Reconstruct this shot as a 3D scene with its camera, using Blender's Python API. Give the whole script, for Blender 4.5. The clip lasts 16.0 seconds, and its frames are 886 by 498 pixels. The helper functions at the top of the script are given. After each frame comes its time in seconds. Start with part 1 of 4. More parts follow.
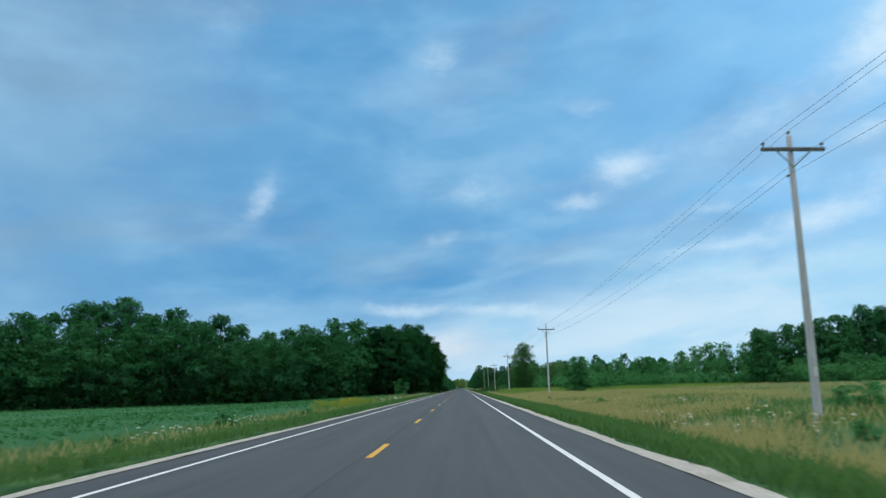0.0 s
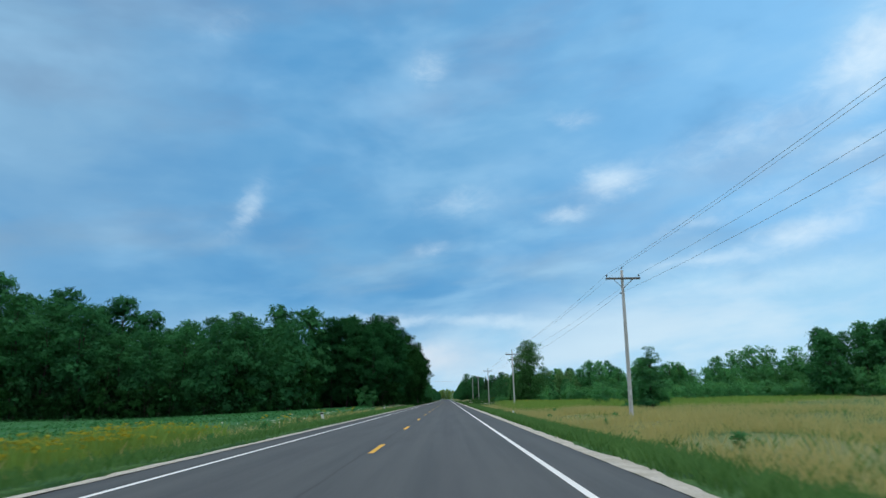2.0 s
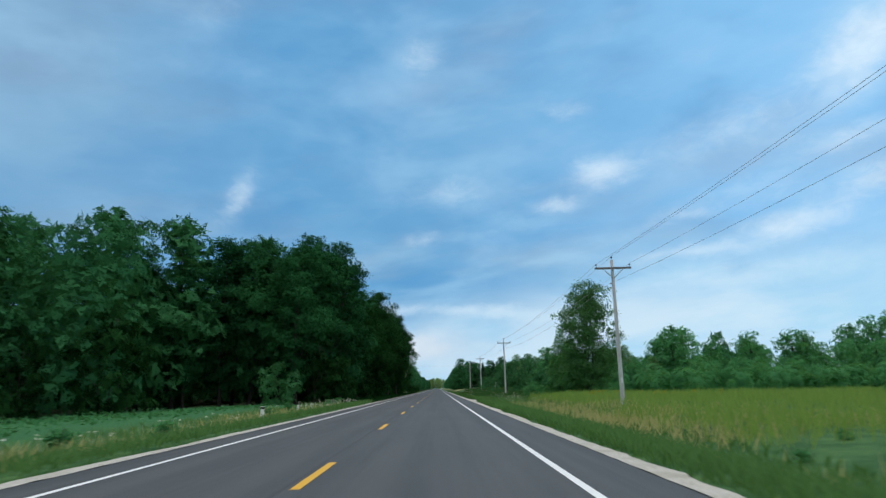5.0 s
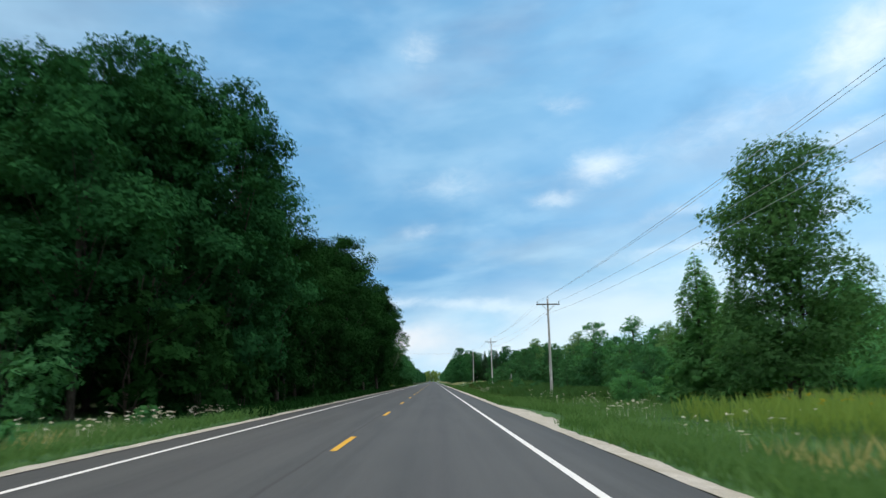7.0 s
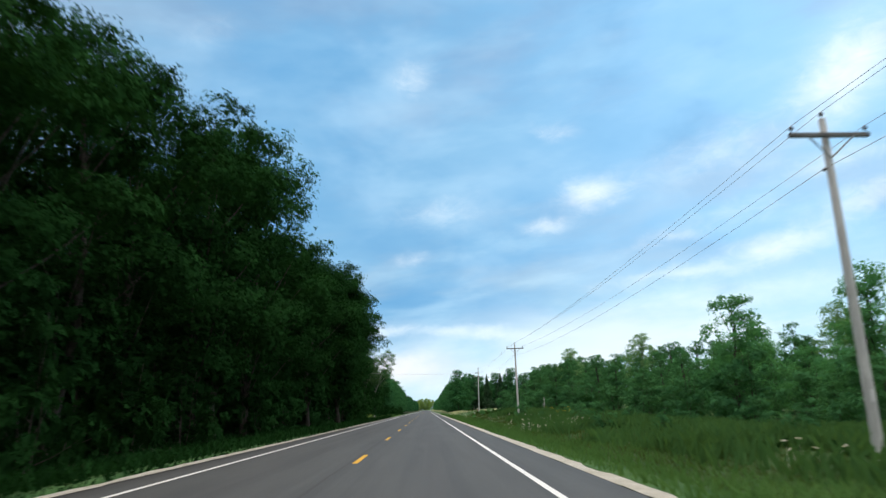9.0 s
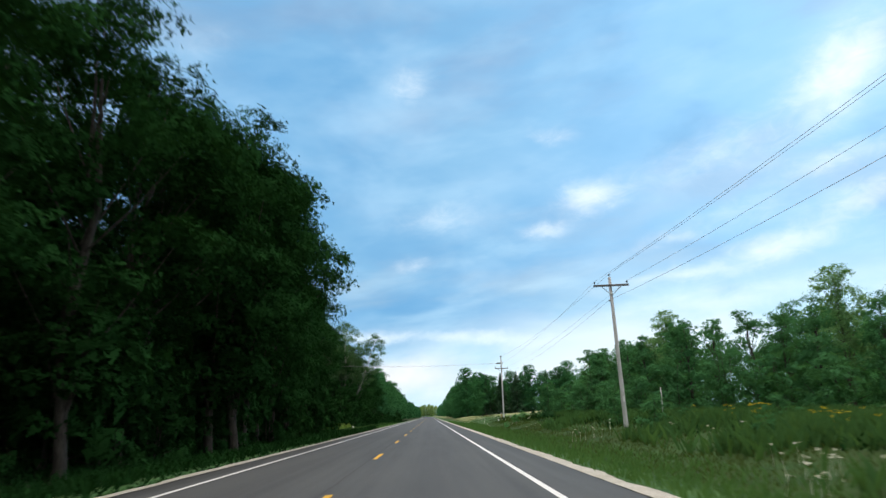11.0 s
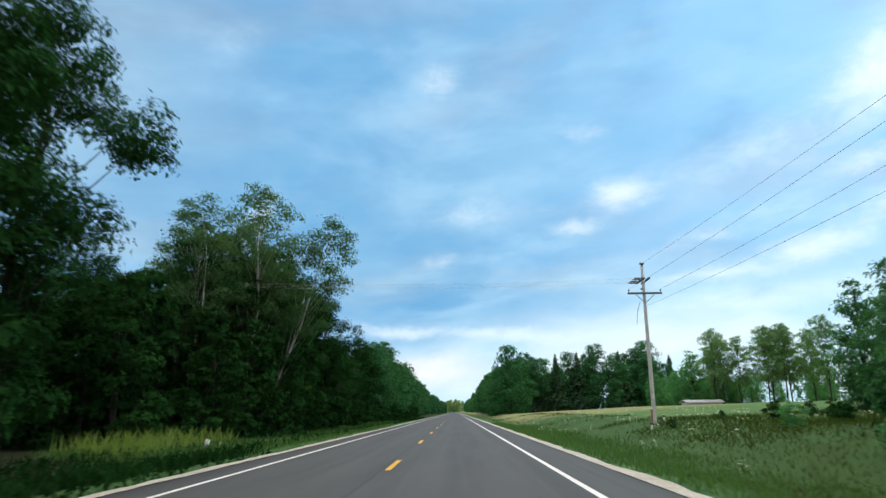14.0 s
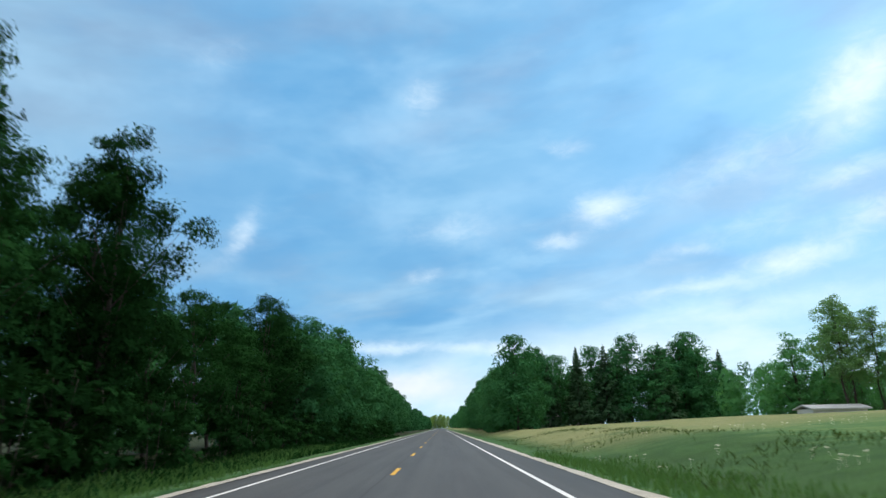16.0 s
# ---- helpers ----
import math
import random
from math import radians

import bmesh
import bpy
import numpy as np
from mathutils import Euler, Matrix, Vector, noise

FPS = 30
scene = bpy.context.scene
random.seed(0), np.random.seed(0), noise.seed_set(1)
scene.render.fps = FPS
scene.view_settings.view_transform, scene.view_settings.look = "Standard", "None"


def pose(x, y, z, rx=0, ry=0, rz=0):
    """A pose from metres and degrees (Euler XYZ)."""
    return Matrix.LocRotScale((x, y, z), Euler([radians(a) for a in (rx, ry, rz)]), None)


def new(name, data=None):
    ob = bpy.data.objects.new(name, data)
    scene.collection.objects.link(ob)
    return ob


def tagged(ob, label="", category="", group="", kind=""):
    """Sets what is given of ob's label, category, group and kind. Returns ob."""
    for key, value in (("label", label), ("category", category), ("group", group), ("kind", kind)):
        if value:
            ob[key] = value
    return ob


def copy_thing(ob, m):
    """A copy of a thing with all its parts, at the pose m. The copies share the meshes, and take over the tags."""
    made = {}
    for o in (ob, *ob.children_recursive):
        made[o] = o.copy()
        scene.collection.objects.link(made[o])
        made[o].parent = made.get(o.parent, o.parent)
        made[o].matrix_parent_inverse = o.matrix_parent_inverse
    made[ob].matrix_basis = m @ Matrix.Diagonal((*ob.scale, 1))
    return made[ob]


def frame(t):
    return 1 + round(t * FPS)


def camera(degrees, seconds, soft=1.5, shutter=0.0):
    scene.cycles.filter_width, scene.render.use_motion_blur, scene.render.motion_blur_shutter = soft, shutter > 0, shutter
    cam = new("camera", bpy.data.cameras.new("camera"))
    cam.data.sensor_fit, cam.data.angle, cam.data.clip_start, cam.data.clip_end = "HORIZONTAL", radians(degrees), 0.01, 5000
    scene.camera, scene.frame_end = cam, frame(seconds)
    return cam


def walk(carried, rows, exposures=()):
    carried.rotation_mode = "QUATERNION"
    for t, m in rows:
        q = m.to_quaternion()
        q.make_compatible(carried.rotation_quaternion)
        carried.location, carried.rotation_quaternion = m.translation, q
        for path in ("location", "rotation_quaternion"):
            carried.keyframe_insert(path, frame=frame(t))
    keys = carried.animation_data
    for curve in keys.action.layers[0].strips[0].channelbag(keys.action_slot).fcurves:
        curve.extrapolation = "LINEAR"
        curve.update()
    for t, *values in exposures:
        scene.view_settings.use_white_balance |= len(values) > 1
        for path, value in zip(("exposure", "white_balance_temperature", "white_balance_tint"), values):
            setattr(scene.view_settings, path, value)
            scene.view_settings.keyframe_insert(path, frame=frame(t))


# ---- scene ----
cam = camera(68.30, 16.0, soft=1.4, shutter=0.22)
PATH = [
    (0.0, pose(1.749, 0.000, 1.199, 102.06, 1.69, 1.66)),
    (0.5, pose(1.745, 11.315, 1.199, 101.56, 2.07, 2.42)),
    (1.0, pose(1.742, 22.634, 1.199, 100.90, 2.19, 1.72)),
    (1.5, pose(1.786, 33.960, 1.199, 101.25, 1.73, 0.78)),
    (2.0, pose(1.822, 45.296, 1.199, 102.94, 1.14, 0.41)),
    (2.5, pose(1.896, 56.641, 1.199, 102.01, 1.81, 0.82)),
    (3.0, pose(1.876, 67.994, 1.199, 101.40, 0.40, 0.66)),
    (3.5, pose(1.805, 79.354, 1.199, 101.30, 0.19, 0.06)),
    (4.0, pose(1.833, 90.715, 1.199, 100.99, 1.15, -0.37)),
    (4.2, pose(1.784, 95.259, 1.199, 102.14, 0.74, -0.11)),
    (6.3, pose(1.865, 142.805, 1.199, 101.80, 1.72, -1.04)),
    (6.5, pose(1.872, 147.307, 1.199, 102.25, 1.07, -0.98)),
    (7.0, pose(1.792, 158.536, 1.199, 101.43, 0.53, -0.79)),
    (7.5, pose(1.725, 169.724, 1.199, 100.95, -0.22, -1.26)),
    (8.0, pose(1.711, 180.870, 1.199, 101.84, 0.31, -1.17)),
    (8.2, pose(1.720, 185.317, 1.199, 103.00, 0.31, -1.47)),
    (10.5, pose(1.661, 236.126, 1.199, 104.18, 2.03, -0.64)),
    (11.0, pose(1.671, 247.138, 1.199, 104.31, 1.91, -1.12)),
    (11.5, pose(1.662, 258.161, 1.199, 104.35, 1.68, -1.61)),
    (12.0, pose(1.665, 269.202, 1.199, 104.09, 1.89, -1.29)),
    (12.5, pose(1.633, 280.271, 1.199, 104.24, 1.59, 0.75)),
    (13.0, pose(1.578, 291.372, 1.199, 105.92, 0.28, 2.45)),
    (13.5, pose(1.537, 302.508, 1.199, 104.48, 0.01, 1.75)),
    (14.0, pose(1.484, 313.680, 1.199, 104.01, 0.69, 1.11)),
    (14.5, pose(1.384, 324.884, 1.199, 104.17, 1.45, 0.01)),
    (15.0, pose(1.406, 336.114, 1.199, 104.33, 0.94, 0.79)),
    (15.5, pose(1.382, 347.363, 1.199, 104.78, 1.46, -0.44)),
    (16.0, pose(1.335, 358.623, 1.199, 105.29, 1.25, -0.15)),
]


# exposure of the clip's camera: it brightens as the dark wood fills its picture
walk(cam, PATH, exposures=[(0.0, 0.08, 6600, 8), (4.2, 0.06, 6700, 10), (6.5, 0.3, 7100, 12), (8.2, 0.48, 7600, 14), (10.5, 0.54, 7650, 15), (14.5, 0.52, 7550, 13), (16.0, 0.46, 7200, 12)])

# ---------------------------------------------------------------- light
SUN_AZ, SUN_EL = 38.0, 64.0        # degrees clockwise from the road's heading, above the horizon
sun_data = bpy.data.lights.new("sun", "SUN")
sun_data.energy, sun_data.angle, sun_data.color = 0.62, radians(26), (1.0, 0.93, 0.80)
sun = new("sun", sun_data)
sd = Vector((math.sin(radians(SUN_AZ)) * math.cos(radians(SUN_EL)), math.cos(radians(SUN_AZ)) * math.cos(radians(SUN_EL)), math.sin(radians(SUN_EL))))
sun.matrix_world = Matrix.Translation((0, 0, 80)) @ sd.to_track_quat("Z", "Y").to_matrix().to_4x4()


class Nodes:
    """Short hand for a node tree."""

    def __init__(self, tree):
        self.t = tree
        tree.nodes.clear()

    def add(self, kind, inputs=None, **props):
        n = self.t.nodes.new(kind)
        for k, v in props.items():
            setattr(n, k, v)
        for k, v in (inputs or {}).items():
            self.put(n.inputs[k], v)
        return n

    def put(self, socket, v):
        if isinstance(v, bpy.types.NodeSocket):
            self.t.links.new(v, socket)
        elif isinstance(v, bpy.types.Node):
            self.t.links.new(v.outputs[0], socket)
        else:
            socket.default_value = v

    def math(self, op, a, b=0.0, c=0.0, clamp=False):
        return self.add("ShaderNodeMath", {0: a, 1: b, 2: c}, operation=op, use_clamp=clamp).outputs[0]

    def vec(self, op, a, b=(0, 0, 0)):
        return self.add("ShaderNodeVectorMath", {0: a, 1: b}, operation=op).outputs[0]

    def step(self, v, lo, hi, a=0.0, b=1.0):
        return self.add("ShaderNodeMapRange", {0: v, 1: lo, 2: hi, 3: a, 4: b}, interpolation_type="SMOOTHSTEP").outputs[0]

    def mix(self, f, a, b, blend="MIX"):
        n = self.add("ShaderNodeMix", data_type="RGBA", blend_type=blend)
        for i, v in ((0, f), (6, a), (7, b)):
            self.put(n.inputs[i], v)
        return n.outputs[2]

    def noise(self, vector, scale, detail=4.0, rough=0.55, distortion=0.0):
        return self.add("ShaderNodeTexNoise", {"Vector": vector, "Scale": scale, "Detail": detail, "Roughness": rough, "Distortion": distortion})


def build_world():
    w = bpy.data.worlds.new("evening_sky")
    scene.world = w
    w.use_nodes = True
    n = Nodes(w.node_tree)
    tc = n.add("ShaderNodeTexCoord").outputs["Generated"]
    xyz = n.add("ShaderNodeSeparateXYZ", {0: tc})
    x, y, z = xyz.outputs[0], xyz.outputs[1], xyz.outputs[2]
    az = n.math("MULTIPLY", n.math("ARCTAN2", x, y), 57.2958)
    el = n.math("MULTIPLY", n.math("ARCSINE", z), 57.2958)
    sky = n.add("ShaderNodeTexSky", sky_type="NISHITA", sun_disc=False, sun_elevation=radians(SUN_EL), sun_rotation=radians(SUN_AZ), air_density=1.3, dust_density=0.5, ozone_density=2.5)
    blue = n.vec("MULTIPLY", sky.outputs[0], (0.085, 0.085, 0.085))
    # cloud sheet: directions laid on a flat layer overhead
    up = n.math("ADD", n.math("MAXIMUM", z, 0.0), 0.16)
    flat = n.add("ShaderNodeCombineXYZ", {0: n.math("DIVIDE", x, up), 1: n.math("DIVIDE", y, up), 2: 0.0}).outputs[0]
    big = n.noise(flat, 0.75, 5, 0.55, 0.3).outputs[0]
    # banks seen edge-on stretch along the horizon and tip up a little to the right
    tip = n.add("ShaderNodeCombineXYZ", {0: x, 1: y, 2: n.math("MULTIPLY", n.math("SUBTRACT", z, n.math("MULTIPLY", x, 0.10)), 3.2)}).outputs[0]
    mid = n.noise(n.vec("ADD", tip, (4.1, 7.3, 0)), 3.2, 5, 0.55, 0.1).outputs[0]
    wisp = n.noise(n.vec("ADD", tip, (1.3, 2.9, 0)), 6.5, 5, 0.52, 0.15).outputs[0]
    # wobble for the edges of single clouds
    wob = n.noise(n.vec("MULTIPLY", tc, (1, 1, 1.6)), 9.0, 4, 0.6)
    wv = n.add("ShaderNodeSeparateXYZ", {0: n.vec("SUBTRACT", wob.outputs["Color"], (0.5, 0.5, 0.5))})
    azw = n.math("ADD", az, n.math("MULTIPLY", wv.outputs[0], 4.0))
    elw = n.math("ADD", el, n.math("MULTIPLY", wv.outputs[1], 3.0))

    def puff(a, e, wa, we, lean=0.0):
        da = n.math("SUBTRACT", azw, a)
        de = n.math("SUBTRACT", n.math("SUBTRACT", elw, e), n.math("MULTIPLY", da, lean))
        d = n.math("ADD", n.math("POWER", n.math("DIVIDE", da, wa), 2.0), n.math("POWER", n.math("DIVIDE", de, we), 2.0))
        return n.math("EXPONENT", n.math("MULTIPLY", d, -1.0))

    def total(rows):
        out = None
        for amount, *row in rows:
            v = n.math("MULTIPLY", puff(*row), amount)
            out = v if out is None else n.math("ADD", out, v)
        return out

    # grey-blue sheet over most of the sky, paler to the right, thin at the horizon
    slate = n.mix(n.step(big, 0.35, 0.68), (0.088, 0.315, 0.62, 1), (0.155, 0.40, 0.68, 1))
    slate = n.mix(n.step(az, -5.0, 38.0), slate, (0.23, 0.54, 0.90, 1))
    slate = n.mix(n.math("MULTIPLY", n.step(az, -12.0, -36.0), n.step(el, 6.0, 24.0, 0.25, 0.75)), slate, (0.25, 0.45, 0.66, 1))
    cover = n.step(n.math("ADD", mid, n.math("MULTIPLY", big, 0.35)), 0.42, 0.72, 0.55, 0.97)
    col = n.mix(cover, blue, slate)
    # softer pale veil
    veil = n.math("MULTIPLY", n.step(wisp, 0.44, 0.74), n.step(az, -35.0, 25.0, 0.15, 0.55))
    veil = n.math("MULTIPLY", veil, n.step(el, 24.0, 4.0, 0.35, 1.0))
    col = n.mix(veil, col, (0.40, 0.68, 0.92, 1))
    # mottling: small soft lumps of paler and darker cloud
    lump = n.noise(n.vec("MULTIPLY", tc, (1.0, 1.0, 2.0)), 5.0, 4, 0.5, 0.15).outputs[0]
    col = n.mix(n.step(lump, 0.47, 0.8, 0.0, 0.42), col, (0.36, 0.63, 0.90, 1))
    col = n.mix(n.step(lump, 0.5, 0.24, 0.0, 0.45), col, (0.085, 0.29, 0.58, 1))
    # single bright clouds
    high = total([
        (0.5, -17.6, 16.3, 1.7, 2.2, 0.9), (0.62, 15.2, 17.9, 2.8, 1.4, 0.1), (0.42, -1.0, 28.6, 2.2, 1.7, 0.0),
        (0.75, 36.2, 24.6, 3.6, 3.0, 0.35), (0.5, 10.8, 15.5, 2.0, 0.7, 0.1), (0.62, 30.0, 12.2, 4.5, 1.2, 0.06), (0.5, 36.0, 14.6, 4.0, 1.3, 0.10),
        (0.35, -1.0, 12.8, 2.5, 0.7, 0.1), (0.3, 24.0, 10.6, 4.0, 0.7, 0.05), (0.3, 27.0, 15.0, 4.0, 1.2, 0.1),
        (0.28, 1.6, 17.0, 6.0, 1.8, 0.05), (0.38, 12.0, 23.6, 2.4, 0.9, 0.0), (0.22, -20.0, 30.5, 4.0, 2.0, 0.2)])
    banks = total([
        (0.75, 60.0, 20.0, 14.0, 6.0, 0.0), (0.4, -5.0, 6.9, 4.0, 0.8, 0.03), (0.5, 5.0, 6.4, 9.0, 0.7, -0.03),
        (0.22, -17.0, 6.6, 6.0, 1.0, 0.03), (0.52, 28.0, 8.5, 12.0, 1.4, 0.05), (0.4, 34.0, 17.6, 5.0, 0.9, 0.1), (0.34, 21.0, 13.4, 4.0, 0.6, 0.06), (0.45, -2.0, 3.4, 3.0, 1.0, 0.1),
        (0.35, 20.0, 10.5, 6.0, 0.8, 0.08), (0.36, 26.0, 20.0, 7.0, 2.5, 0.1)])
    bright = n.math("ADD", high, banks)
    shred = n.noise(n.vec("MULTIPLY", tc, (1.0, 1.0, 1.9)), 26.0, 6, 0.65, 0.8).outputs[0]
    rag = n.math("MULTIPLY", n.math("SUBTRACT", n.math("ADD", n.math("MULTIPLY", shred, 0.6), n.math("MULTIPLY", wob.outputs[0], 0.4)), 0.5), n.math("MINIMUM", n.math("MULTIPLY", bright, 3.0), 0.8))
    bright = n.step(n.math("ADD", bright, rag), 0.02, 1.15)
    col = n.mix(n.math("MINIMUM", bright, 1.0), col, (0.70, 0.86, 1.0, 1))
    # clear pale strip along the horizon
    low = n.math("MULTIPLY", n.step(n.math("SUBTRACT", el, n.step(az, -8.0, 22.0, 0.0, 4.5)), 9.0, 0.0), n.step(az, -20.0, 20.0, 0.65, 0.85))
    col = n.mix(low, col, n.mix(n.step(mid, 0.4, 0.65), (0.38, 0.67, 0.90, 1), (0.62, 0.80, 0.93, 1)))
    warm = n.math("MULTIPLY", puff(-3.0, 3.2, 5.0, 1.2), 0.5)
    col = n.mix(warm, col, (0.85, 0.82, 0.84, 1))
    # unseen grey cloud overhead and behind, added to shape light: palest zenith, dim sides
    shut = n.math("MAXIMUM", n.step(el, 33.0, 58.0), n.step(n.math("ABSOLUTE", az), 60.0, 110.0))
    grey = n.mix(n.step(lump, 0.35, 0.65), (1.10, 1.15, 1.22, 1), (1.34, 1.36, 1.38, 1))
    grey = n.mix(n.step(el, 75.0, 0.0), grey, (0.22, 0.29, 0.38, 1))
    col = n.mix(n.math("MULTIPLY", shut, n.step(el, -1.0, 6.0, 0.2, 0.95)), col, grey)
    bg = n.add("ShaderNodeBackground", {0: col, 1: 1.0})
    out = n.add("ShaderNodeOutputWorld")
    n.put(out.inputs[0], bg)


build_world()


# ---------------------------------------------------------------- materials
def material(name):
    m = bpy.data.materials.new(name)
    m.use_nodes = True
    return m, Nodes(m.node_tree)


def finish(n, color, rough=0.8, normal=None, metal=0.0, spec=0.4):
    b = n.add("ShaderNodeBsdfPrincipled", {"Base Color": color, "Roughness": rough, "Metallic": metal, "Specular IOR Level": spec})
    if normal is not None:
        n.put(b.inputs["Normal"], normal)
    o = n.add("ShaderNodeOutputMaterial")
    n.put(o.inputs[0], b)
    return b


def bump(n, height, strength, distance):
    return n.add("ShaderNodeBump", {"Strength": strength, "Distance": distance, "Height": height}).outputs[0]


def plain(name, color, rough=0.7, vary=0.25, scale=6.0, metal=0.0):
    m, n = material(name)
    pos = n.add("ShaderNodeTexCoord").outputs["Object"]
    a = n.noise(pos, scale, 5).outputs[0]
    b = n.noise(pos, scale * 9, 3).outputs[0]
    dark = tuple(c * (1 - vary) for c in color) + (1,)
    lite = tuple(min(1, c * (1 + vary)) for c in color) + (1,)
    c = n.mix(n.step(n.math("ADD", n.math("MULTIPLY", a, 0.7), n.math("MULTIPLY", b, 0.3)), 0.35, 0.65), dark, lite)
    finish(n, c, rough, bump(n, b, 0.25, 0.01), metal)
    return m


def leafy(name, dark, light, glow=0.42, leaflet=0.0):
    """Leaves: reflect and let some light through; hue differs from tree to tree and leaf to leaf.
    leaflet: how many gaps a metre break a spray up into single leaves."""
    m, n = material(name)
    ob = n.add("ShaderNodeObjectInfo").outputs["Random"]
    isl = n.add("ShaderNodeNewGeometry").outputs["Random Per Island"]
    pos = n.add("ShaderNodeTexCoord").outputs["Object"]
    patch = n.noise(pos, 0.45, 3).outputs[0]
    f = n.math("ADD", n.math("MULTIPLY", isl, 0.4), n.math("ADD", n.math("MULTIPLY", ob, 0.5), n.math("MULTIPLY", n.step(patch, 0.35, 0.65), 0.3)))
    c = n.mix(f, dark + (1,), light + (1,))
    d = n.add("ShaderNodeBsdfDiffuse", {0: c})
    t = n.add("ShaderNodeBsdfTranslucent", {0: n.mix(0.5, c, (light[0] * 1.5, light[1] * 1.3, light[2] * 0.6, 1))})
    mx2 = n.add("ShaderNodeMixShader", {0: glow, 1: d.outputs[0], 2: t.outputs[0]})
    if leaflet:
        gap = n.noise(pos, leaflet, 1.0, 0.5).outputs[0]
        clear = n.add("ShaderNodeBsdfTransparent")
        mx2 = n.add("ShaderNodeMixShader", {0: n.math("GREATER_THAN", gap, 0.46), 1: clear.outputs[0], 2: mx2.outputs[0]})
    o = n.add("ShaderNodeOutputMaterial")
    n.put(o.inputs[0], mx2)
    return m


def asphalt():
    m, n = material("asphalt")
    pos = n.add("ShaderNodeTexCoord").outputs["Object"]
    xyz = n.add("ShaderNodeSeparateXYZ", {0: pos})
    x = xyz.outputs[0]
    grain = n.noise(pos, 55.0, 3, 0.7).outputs[0]
    blot = n.noise(n.vec("MULTIPLY", pos, (1.0, 0.12, 1.0)), 1.1, 5, 0.6).outputs[0]
    long = n.noise(n.vec("MULTIPLY", pos, (1.0, 0.012, 1.0)), 3.2, 4, 0.6).outputs[0]
    f = n.math("ADD", n.math("MULTIPLY", blot, 0.5), n.math("MULTIPLY", long, 0.5))
    c = n.mix(n.step(f, 0.36, 0.64), (0.045, 0.050, 0.053, 1), (0.069, 0.074, 0.076, 1))
    # wheel tracks worn paler, the lane's middle darker with drips
    ax = n.math("ABSOLUTE", x)
    for centre in (0.95, 2.75):
        d = n.math("ABSOLUTE", n.math("SUBTRACT", ax, centre))
        c = n.mix(n.math("MULTIPLY", n.step(d, 0.5, 0.05), 0.4), c, (0.079, 0.084, 0.085, 1))
    drip = n.step(n.math("ABSOLUTE", n.math("SUBTRACT", ax, 1.85)), 0.4, 0.0)
    c = n.mix(n.math("MULTIPLY", drip, n.math("MULTIPLY", long, 0.6)), c, (0.06, 0.06, 0.064, 1))
    # joint between the two paved lanes
    wig = n.math("MULTIPLY", n.math("SUBTRACT", n.noise(pos, 0.35, 3).outputs[0], 0.5), 0.12)
    seam = n.step(n.math("ABSOLUTE", n.math("ADD", n.math("ADD", x, 0.16), wig)), 0.05, 0.012)
    c = n.mix(n.math("MULTIPLY", seam, 0.75), c, (0.03, 0.03, 0.032, 1))
    c = n.mix(n.step(grain, 0.35, 0.75, 0.0, 0.45), c, (0.112, 0.118, 0.117, 1))
    finish(n, c, 0.75, bump(n, grain, 0.35, 0.006), spec=0.35)
    return m


def paint(name, color):
    m, n = material(name)
    pos = n.add("ShaderNodeTexCoord").outputs["Object"]
    wear = n.noise(n.vec("MULTIPLY", pos, (1, 0.35, 1)), 9.0, 6, 0.7).outputs[0]
    c = n.mix(n.step(wear, 0.56, 0.78, 0, 0.65), color + (1,), (0.16, 0.155, 0.15, 1))
    finish(n, c, 0.6)
    return m


def gravel_mat():
    m, n = material("limestone_gravel")
    pos = n.add("ShaderNodeTexCoord").outputs["Object"]
    v = n.add("ShaderNodeTexVoronoi", {"Vector": pos, "Scale": 28.0})
    a = n.noise(pos, 1.3, 5).outputs[0]
    c = n.mix(v.outputs["Color"], (0.34, 0.325, 0.29, 1), (0.64, 0.62, 0.56, 1))
    c = n.mix(n.step(a, 0.42, 0.68, 0, 0.5), c, (0.32, 0.30, 0.23, 1))
    finish(n, c, 0.95, bump(n, v.outputs["Distance"], 0.7, 0.02), spec=0.2)
    return m


